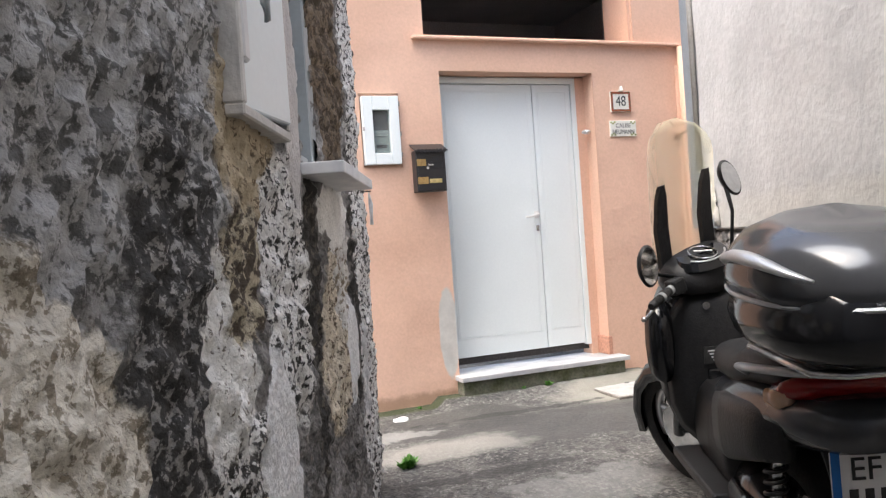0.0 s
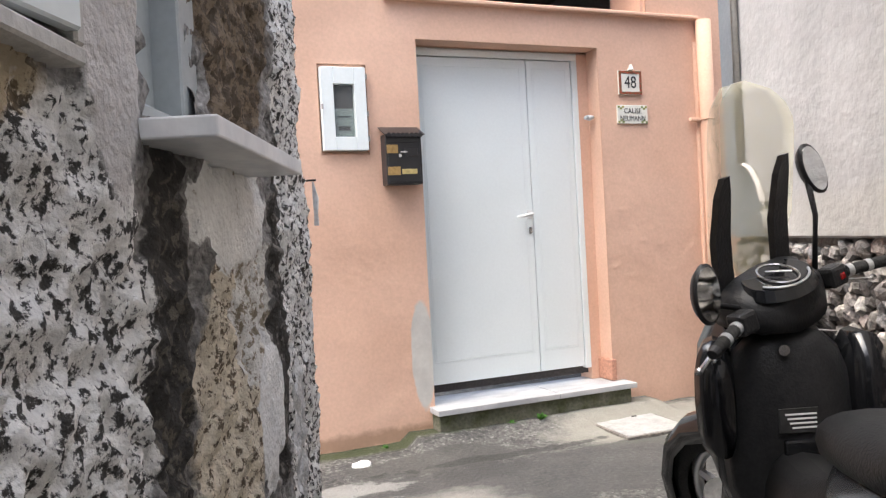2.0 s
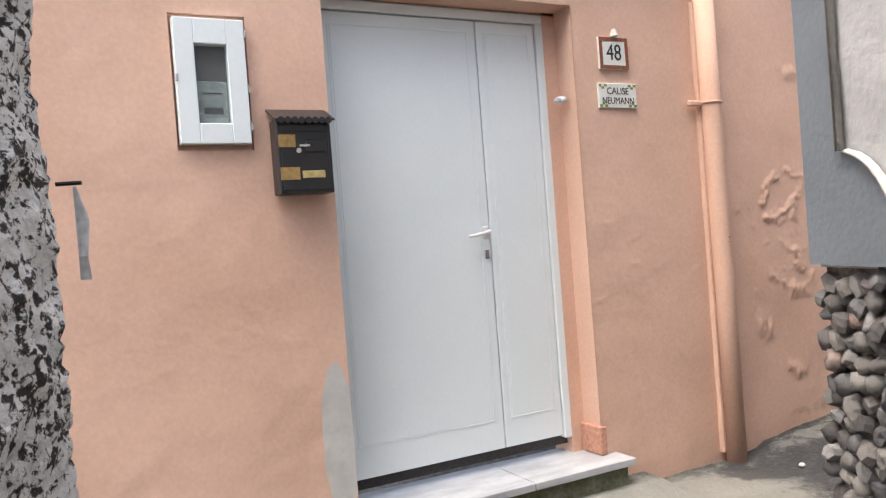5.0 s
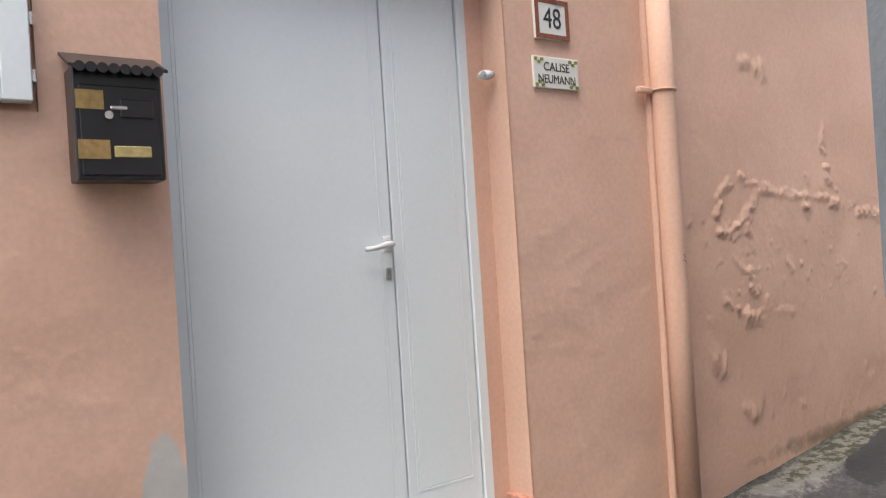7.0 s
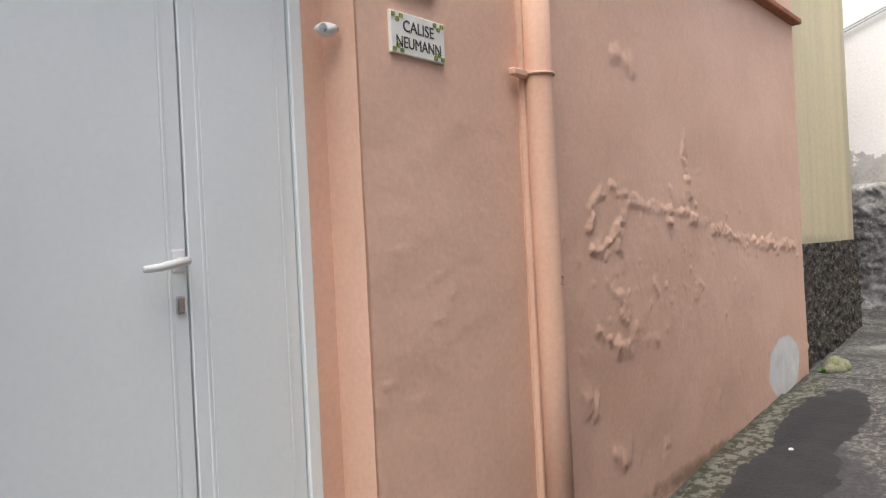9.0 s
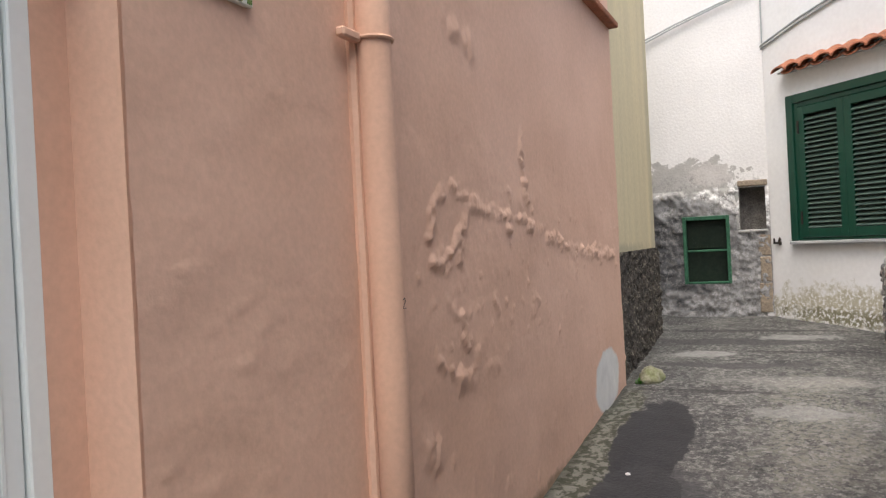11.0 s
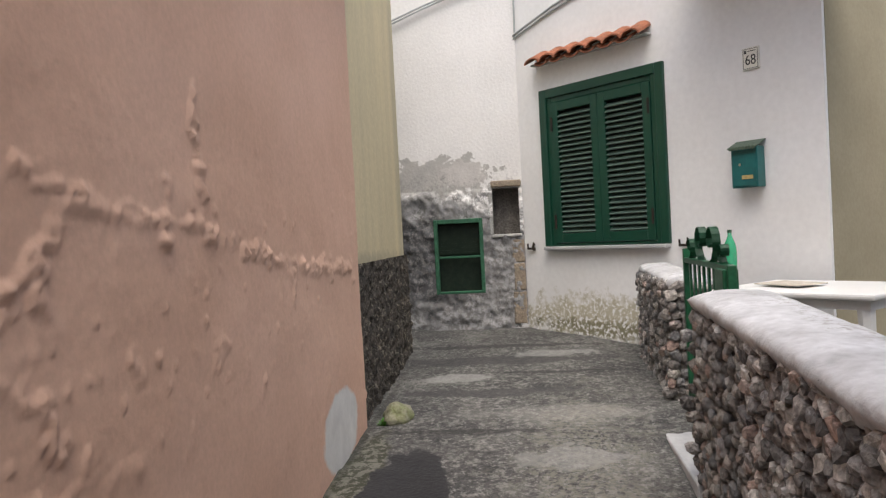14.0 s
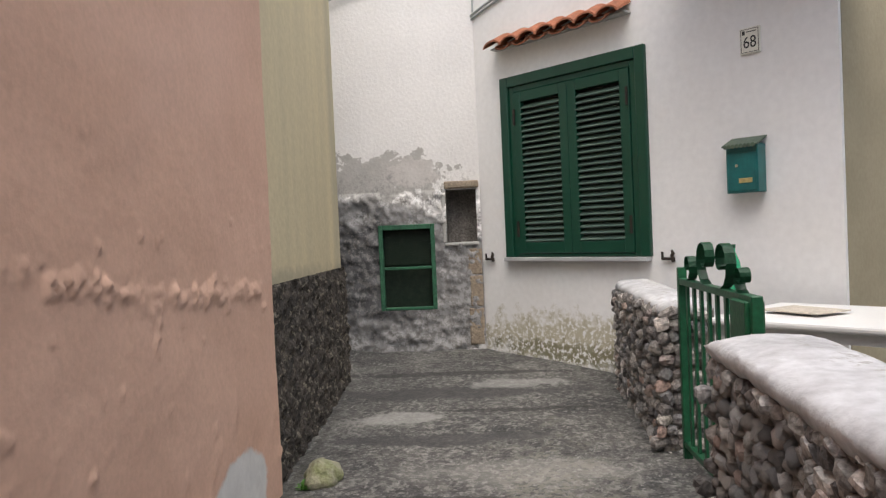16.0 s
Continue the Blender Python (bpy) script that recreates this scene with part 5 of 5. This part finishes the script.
for sy_ in (-1, 1):
    part("screen_stay", st(loft([[(x + dx, sy_ * (y + dy), z) for dx, dy in ((-0.012, -w), (0.012, -w), (0.012, w), (-0.012, w))] for x, y, z, w in ((1.09, 0.125, 1.12, 0.030), (1.04, 0.125, 1.32, 0.032), (0.985, 0.125, 1.45, 0.024), (0.96, 0.125, 1.50, 0.010))])), SC_MATT, screen)

# leg shield and inner panel
shield = part("front_fairing", loft([ell(1.28, 0, 0.62, 0.06, 0.10), ell(1.25, 0, 0.72, 0.15, 0.22), ell(1.18, 0, 0.78, 0.215, 0.27), ell(1.10, 0, 0.74, 0.225, 0.30), ell(1.03, 0, 0.68, 0.215, 0.33), ell(1.0, 0, 0.66, 0.19, 0.31)]), SC_BLACK, scooter, smooth=True)
inner = part("leg_shield", loft([ell(1.0, 0, 0.66, 0.20, 0.33), ell(0.965, 0, 0.67, 0.185, 0.31), ell(0.93, 0, 0.68, 0.13, 0.25)]), SC_MATT, scooter, smooth=True)
part("warning_label", box((0.922, -0.055, 0.68, 0.928, 0.055, 0.75)), INK, inner)
for k in range(4):
    part("label_line", box((0.9205, -0.05, 0.692 + 0.013 * k, 0.9225, 0.02 + 0.006 * k, 0.697 + 0.013 * k)), PLATE_WHITE, inner)
part("glove_flap", box((0.915, -0.06, 0.55, 0.935, 0.045, 0.66), bevel=0.008, seg=2), SC_BLACK, inner)
part("key_lock", tube([(0.93, 0.03, 0.92), (0.918, 0.03, 0.92)], 0.016, 12), CHROME, inner)
part("sticker", box((0.912, -0.02, 0.585, 0.93, 0.02, 0.605)), PLATE_WHITE, inner)
part("trim_line", tube([(0.985, y, 0.955 + 0.012 * math.cos(y * 12)) for y in [k * 0.03 - 0.15 for k in range(11)]], 0.004, 6), CHROME, inner)
for sy_ in (-1, 1):
    part("knee_pad", loft([ell(1.02, sy_ * 0.20, 0.80, 0.055, 0.16), ell(0.96, sy_ * 0.22, 0.78, 0.06, 0.17), ell(0.91, sy_ * 0.215, 0.74, 0.035, 0.12)]), SC_BLACK, scooter, smooth=True)
# tunnel, foot boards
part("centre_tunnel", loft([ell(0.96, 0, 0.45, 0.11, 0.18), ell(0.75, 0, 0.43, 0.11, 0.18), ell(0.52, 0, 0.48, 0.13, 0.22), ell(0.40, 0, 0.5, 0.14, 0.2)]), SC_MATT, scooter, smooth=True)
for sy_ in (-1, 1):
    part("foot_board", box((0.42, sy_ * 0.135 - 0.06, 0.285, 1.02, sy_ * 0.135 + 0.06, 0.325), bevel=0.012, seg=2), SC_MATT, scooter)
part("belly_pan", loft([ell(1.02, 0, 0.27, 0.13, 0.06), ell(0.7, 0, 0.24, 0.16, 0.07), ell(0.4, 0, 0.26, 0.15, 0.06)]), SC_GREY, scooter, smooth=True)
# seat and rear body
part("seat", loft([ell(0.60, 0, 0.765, 0.07, 0.05), ell(0.52, 0, 0.785, 0.125, 0.065), ell(0.36, 0, 0.80, 0.155, 0.07), ell(0.18, 0, 0.815, 0.165, 0.07), ell(0.10, 0, 0.845, 0.165, 0.075), ell(-0.10, 0, 0.865, 0.15, 0.065), ell(-0.26, 0, 0.87, 0.11, 0.045)]), SC_SEAT, scooter, "quilted dark vinyl seat", True)
part("rear_body", loft([ell(0.50, 0, 0.62, 0.12, 0.15), ell(0.38, 0, 0.65, 0.175, 0.14), ell(0.15, 0, 0.70, 0.185, 0.115), ell(-0.12, 0, 0.735, 0.17, 0.095), ell(-0.32, 0, 0.755, 0.14, 0.075), ell(-0.42, 0, 0.765, 0.10, 0.05)]), SC_GREY, scooter, smooth=True)
for sy_ in (-1, 1):
    part("side_panel", loft([ell(0.36, sy_ * 0.155, 0.60, 0.035, 0.11), ell(0.2, sy_ * 0.175, 0.63, 0.035, 0.11), ell(0.0, sy_ * 0.165, 0.665, 0.03, 0.09), ell(-0.2, sy_ * 0.14, 0.69, 0.02, 0.06)]), SC_MATT, scooter, smooth=True)
    part("grab_rail", tube([(0.05, sy_ * 0.155, 0.83), (0.0, sy_ * 0.19, 0.86), (-0.15, sy_ * 0.185, 0.88), (-0.30, sy_ * 0.15, 0.895), (-0.38, sy_ * 0.08, 0.90)], [0.014, 0.017, 0.017, 0.016, 0.014], 10, flat=0.7), SC_SILVER, scooter, "silver grab rail", True)
rack = part("luggage_rack", box((-0.42, -0.12, 0.905, -0.02, 0.12, 0.925), bevel=0.006), SC_MATT, scooter)
part("rack_tube", tube([(-0.02, -0.16, 0.92), (-0.46, -0.16, 0.925), (-0.50, -0.10, 0.925), (-0.50, 0.10, 0.925), (-0.46, 0.16, 0.925), (-0.02, 0.16, 0.92)], 0.011, 8), CHROME, rack, smooth=True)
# tail: lamp, indicators, plate
tail = part("tail_lamp", loft([ell(-0.20, 0, 0.745, 0.168, 0.035), ell(-0.32, 0, 0.755, 0.158, 0.042), ell(-0.42, 0, 0.765, 0.125, 0.040), ell(-0.475, 0, 0.77, 0.06, 0.022)]), RED_LENS, scooter, "red tail lamp", True)
for sy_ in (-1, 1):
    part("indicator", loft([ell(-0.13, sy_ * 0.155, 0.72, 0.018, 0.022), ell(-0.24, sy_ * 0.150, 0.725, 0.022, 0.030), ell(-0.33, sy_ * 0.135, 0.735, 0.018, 0.020)]), AMBER, tail, "amber indicator lens", True)
mg_ = part("rear_mudguard", loft([ell(-0.12, 0, 0.64, 0.12, 0.05), ell(-0.30, 0, 0.62, 0.10, 0.06), ell(-0.44, 0, 0.52, 0.085, 0.09), ell(-0.50, 0, 0.42, 0.075, 0.10)]), SC_MATT, scooter, smooth=True)
part("lamp_bracket", box((-0.50, -0.07, 0.60, -0.40, 0.07, 0.655), bevel=0.01, seg=2), SC_SILVER, mg_)
part("reflector", box((-0.535, -0.045, 0.545, -0.515, 0.045, 0.575), bevel=0.004), RED_LENS, mg_, "red reflector")
npl = part("number_plate", box((-0.552, -0.09, 0.35, -0.545, 0.09, 0.53), bevel=0.002), PLATE_WHITE, mg_, "white number plate with blue edges")
part("plate_band", box((-0.5545, 0.066, 0.352, -0.551, 0.088, 0.528)), PLATE_BLUE, npl)
part("plate_band", box((-0.5545, -0.088, 0.352, -0.551, -0.066, 0.528)), PLATE_BLUE, npl)
# engine, shock absorbers, stand
part("engine", loft([ell(0.45, 0.02, 0.36, 0.09, 0.10), ell(0.25, 0.04, 0.34, 0.12, 0.12), ell(0.05, 0.07, 0.32, 0.075, 0.11), ell(-0.08, 0.09, 0.31, 0.05, 0.08)]), SC_GREY, scooter, smooth=True)
part("belt_cover", loft([ell(0.34, 0.135, 0.33, 0.03, 0.085), ell(0.10, 0.15, 0.315, 0.035, 0.10), ell(-0.07, 0.15, 0.30, 0.025, 0.075)]), SC_GREY, scooter, smooth=True)
part("exhaust", tube([(0.35, -0.12, 0.25), (0.15, -0.16, 0.25), (-0.05, -0.18, 0.28), (-0.40, -0.19, 0.40)], [0.025, 0.05, 0.06, 0.055], 14), SC_MATT, scooter, smooth=True)
for sy_ in (-1, 1):
    sp = part("shock_absorber", tube([(-0.03, sy_ * 0.14, 0.32), (-0.10, sy_ * 0.13, 0.66)], 0.016, 10), CHROME, scooter)
    part("coil_spring", tube([(-0.035 - 0.055 * u + 0.030 * math.cos(u * 50), sy_ * 0.137 + 0.030 * math.sin(u * 50), 0.36 + 0.27 * u) for u in [k / 90 for k in range(91)]], 0.006, 6), SC_MATT, sp, smooth=True)
part("side_stand", tube([(0.40, 0.14, 0.28), (0.44, 0.24, 0.06)], 0.012, 8), SC_MATT, scooter)

# ---- top box ----
tb = part("top_box", loft([ell(-0.62, 0, 1.04, 0.13, 0.07), ell(-0.59, 0, 1.05, 0.20, 0.10), ell(-0.48, 0, 1.045, 0.25, 0.115), ell(-0.28, 0, 1.04, 0.265, 0.115), ell(-0.10, 0, 1.045, 0.24, 0.115), ell(-0.01, 0, 1.06, 0.17, 0.09), ell(0.015, 0, 1.07, 0.11, 0.06)], True), SC_BLACK, scooter, "glossy black top box", True)
lidrings = []
for k, (h_, g) in enumerate(((0.0, 1.0), (0.05, 1.01), (0.10, 0.95), (0.145, 0.80), (0.175, 0.50), (0.182, 0.15))):
    lidrings.append([(-0.30 + 0.325 * g * math.copysign(abs(math.cos(q)) ** 0.8, math.cos(q)), 0.268 * g * math.copysign(abs(math.sin(q)) ** 0.75, math.sin(q)), 1.10 + h_ * 1.05 + 0.02 * math.cos(q)) for q in (2 * math.pi * j / 32 for j in range(32))])
part("lid", loft(lidrings), SC_GREY, tb, "glossy dark lid", True)
for sy_ in (-1, 1):
    part("lid_band", tube([(-0.60 + 0.06 * k, sy_ * (0.20 + 0.072 * math.sin(k / 9 * math.pi) ** 0.7), 1.155 + 0.05 * math.sin(k / 9 * math.pi)) for k in range(10)], [0.006, 0.016, 0.022, 0.026, 0.028, 0.026, 0.022, 0.018, 0.012, 0.006], 8, flat=0.6), SC_SILVER, tb, "silver band", True)
part("lid_seam", tube([(-0.30 + 0.33 * math.cos(q), 0.272 * math.copysign(abs(math.sin(q)) ** 0.75, math.sin(q)), 1.105 + 0.02 * math.cos(q)) for q in (2 * math.pi * j / 40 for j in range(40))], 0.007, 6, closed=True), SC_SILVER, tb)
part("lock", box((-0.635, -0.05, 1.05, -0.60, 0.05, 1.12), bevel=0.008, seg=2), SC_MATT, tb)
lettering("EF", 0.06, Matrix(((0, 0, -1, -0.5535), (-1, 0, 0, 0.005), (0, 1, 0, 0.478), (0, 0, 0, 1))), INK, npl, sx=1.0)
for y0 in (-0.05, -0.012, 0.026):
    part("plate_mark", box((-0.5545, y0, 0.37, -0.5515, y0 + 0.022, 0.43)), INK, npl)

# the tail is short and rides high
for ob in scooter.children_recursive:
    if ob.name.split(".")[0] in ("rear_mudguard", "lamp_bracket", "reflector", "number_plate", "plate_band", "plate_mark", "tail_lamp", "indicator"):
        lift = 0.08 if ob.name.split(".")[0] in ("tail_lamp", "indicator") else 0.17
        for q in ob.data.vertices:
            if q.co.x < -0.15:
                q.co.x = -0.15 + (q.co.x + 0.15) * 0.45
            q.co.z += lift
    elif ob.parent == npl:
        ob.location.x, ob.location.z = -0.15 + (ob.location.x + 0.15) * 0.45 - 0.001, ob.location.z + 0.17


# ---- rounded limewashed caps ----
def cap_mesh(x0, x1, y0, y1, z_of, rise, seed, ends):
    secs = []
    count = int((x1 - x0) / 0.04)
    for i in range(count + 1):
        x = x0 + (x1 - x0) * i / count
        e = min(1.0, ((x1 - x) / 0.14 if ends > 0 else 1.0) ** 0.5 if x1 - x < 0.14 and ends > 0 else 1.0)
        ring = []
        for k in range(15):
            q = math.pi * k / 14
            c, s = math.cos(q), math.sin(q)
            b = 1 + 0.10 * frac(x * 4, k * 0.4, seed, 3)
            ring.append((x, (y0 + y1) / 2 + (y1 - y0) / 2 * math.copysign(abs(c) ** 0.75, c) + 0.010 * frac(x * 6, k, seed + 3, 3), z_of(x) + rise * e * abs(s) ** 0.7 * b))
        ring.append((x, y0 + 0.02, z_of(x) - 0.03 + 0.02 * frac(x * 7, 0, seed, 2)))
        ring.insert(0, (x, y1 - 0.02, z_of(x) - 0.035 + 0.025 * frac(x * 7, 2, seed, 2)))
        secs.append(ring)
    return loft(secs)


low_top = lambda x: 1.20 + 0.040 * (x - 5.0)
finish(cap_mesh(3.15, 6.88, 3.385, 3.715, low_top, 0.055, 1.0, 1), "wall_cap", CAP, low_wall, "rounded limewashed cap", True)
finish(cap_mesh(8.20, 9.45, 3.31, 3.57, lambda x: 1.235 + 0.02 * (x - 8.2), 0.05, 5.0, 0), "wall_cap", CAP, pier, "worn mortar cap", True)

# ---- rubble stones: alike pieces share ten meshes ----
STONES = []
for k in range(10):
    bm = bmesh.new()
    bmesh.ops.create_cube(bm, size=1.0)
    bmesh.ops.subdivide_edges(bm, edges=bm.edges[:], cuts=1, use_grid_fill=True)
    for q in bm.verts:
        q.co = q.co.normalized() * (0.5 + 0.26 * noise.noise(q.co * 2.6 + Vector((k * 7.3, 1, 2)))) * 0.72 + q.co * 0.22
    me = bpy.data.meshes.new("stone")
    bm.to_mesh(me)
    bm.free()
    me.materials.append(STONE)
    if k % 2:
        me.shade_smooth()
    STONES.append(me)


def rubble(parent, m, u0, u1, z0, z1, cell, single=None):
    """Stones set in a face: m maps (u along, out of the face, z). Those with single(u) true are objects of their own, the rest one mesh."""
    rest_v, rest_f = [], []
    rows_n = int((z1 - z0) / (cell * 0.86))
    for j in range(rows_n):
        u = u0 + random.uniform(0, cell)
        while u < u1:
            w = cell * random.choice((0.75, 0.9, 1.0, 1.15, 1.4))
            z = z0 + (j + 0.5) * (z1 - z0) / rows_n + random.uniform(-0.25, 0.25) * cell
            loc = m @ pose(u + w / 2, random.uniform(-0.012, 0.012), z, random.uniform(-25, 25), random.uniform(-40, 40), random.uniform(-25, 25)) @ Matrix.Diagonal((w * 1.12, cell * random.uniform(0.8, 1.15), cell * random.uniform(0.8, 1.25), 1))
            me = random.choice(STONES)
            if single and single(u, z):
                s = new("stone", me)
                s.parent = parent
                s.matrix_parent_inverse = parent.matrix_world.inverted()
                s.matrix_world = loc
            else:
                b = len(rest_v)
                rest_v.extend((loc @ q.co)[:] for q in me.vertices)
                rest_f.extend(tuple(b + i for i in p.vertices) for p in me.polygons)
            u += w * 0.96
    if rest_v:
        inv = parent.matrix_world.inverted()
        ob = sheet_object("rubble", [(inv @ Vector(p))[:] for p in rest_v], rest_f, STONE, False)
        ob.parent = parent
        ob["kind"] = "stuff"


bpy.context.view_layer.update()
FACE_Y = Matrix(((1, 0, 0, 0), (0, 1, 0, 3.685), (0, 0, 1, 0), (0, 0, 0, 1)))
rubble(low_wall, FACE_Y, 3.2, 6.84, 0.32, 1.19, 0.052, lambda u, z: 6.15 < u)
rubble(low_wall, FACE_Y, 5.2, 6.84, 1.17, 1.235, 0.052)
rubble(low_wall, Matrix(((0, 1, 0, 6.865), (1, 0, 0, 0), (0, 0, 1, 0), (0, 0, 0, 1))), 3.42, 3.69, 0.45, 1.22, 0.065)
rubble(pier, Matrix(((1, 0, 0, 0), (0, 1, 0, 3.565), (0, 0, 1, 0), (0, 0, 0, 1))), 8.22, 9.44, 0.44, 1.25, 0.056, lambda u, z: u < 9.1)
rubble(pier, Matrix(((0, 1, 0, 8.215), (1, 0, 0, 0), (0, 0, 1, 0), (0, 0, 0, 1))), 3.31, 3.56, 0.44, 1.25, 0.066)
rubble(base, PALE @ pose(0, -0.01, 0), 0.6, PALE_END - 0.02, 0.0, 1.34, 0.068, lambda u, z: u > 3.4)
rubble(base, PALE @ Matrix(((0, 1, 0, PALE_END + 0.0), (-1, 0, 0, 0), (0, 0, 1, 0), (0, 0, 0, 1))), 0.03, 1.0, 0.1, 1.34, 0.07)
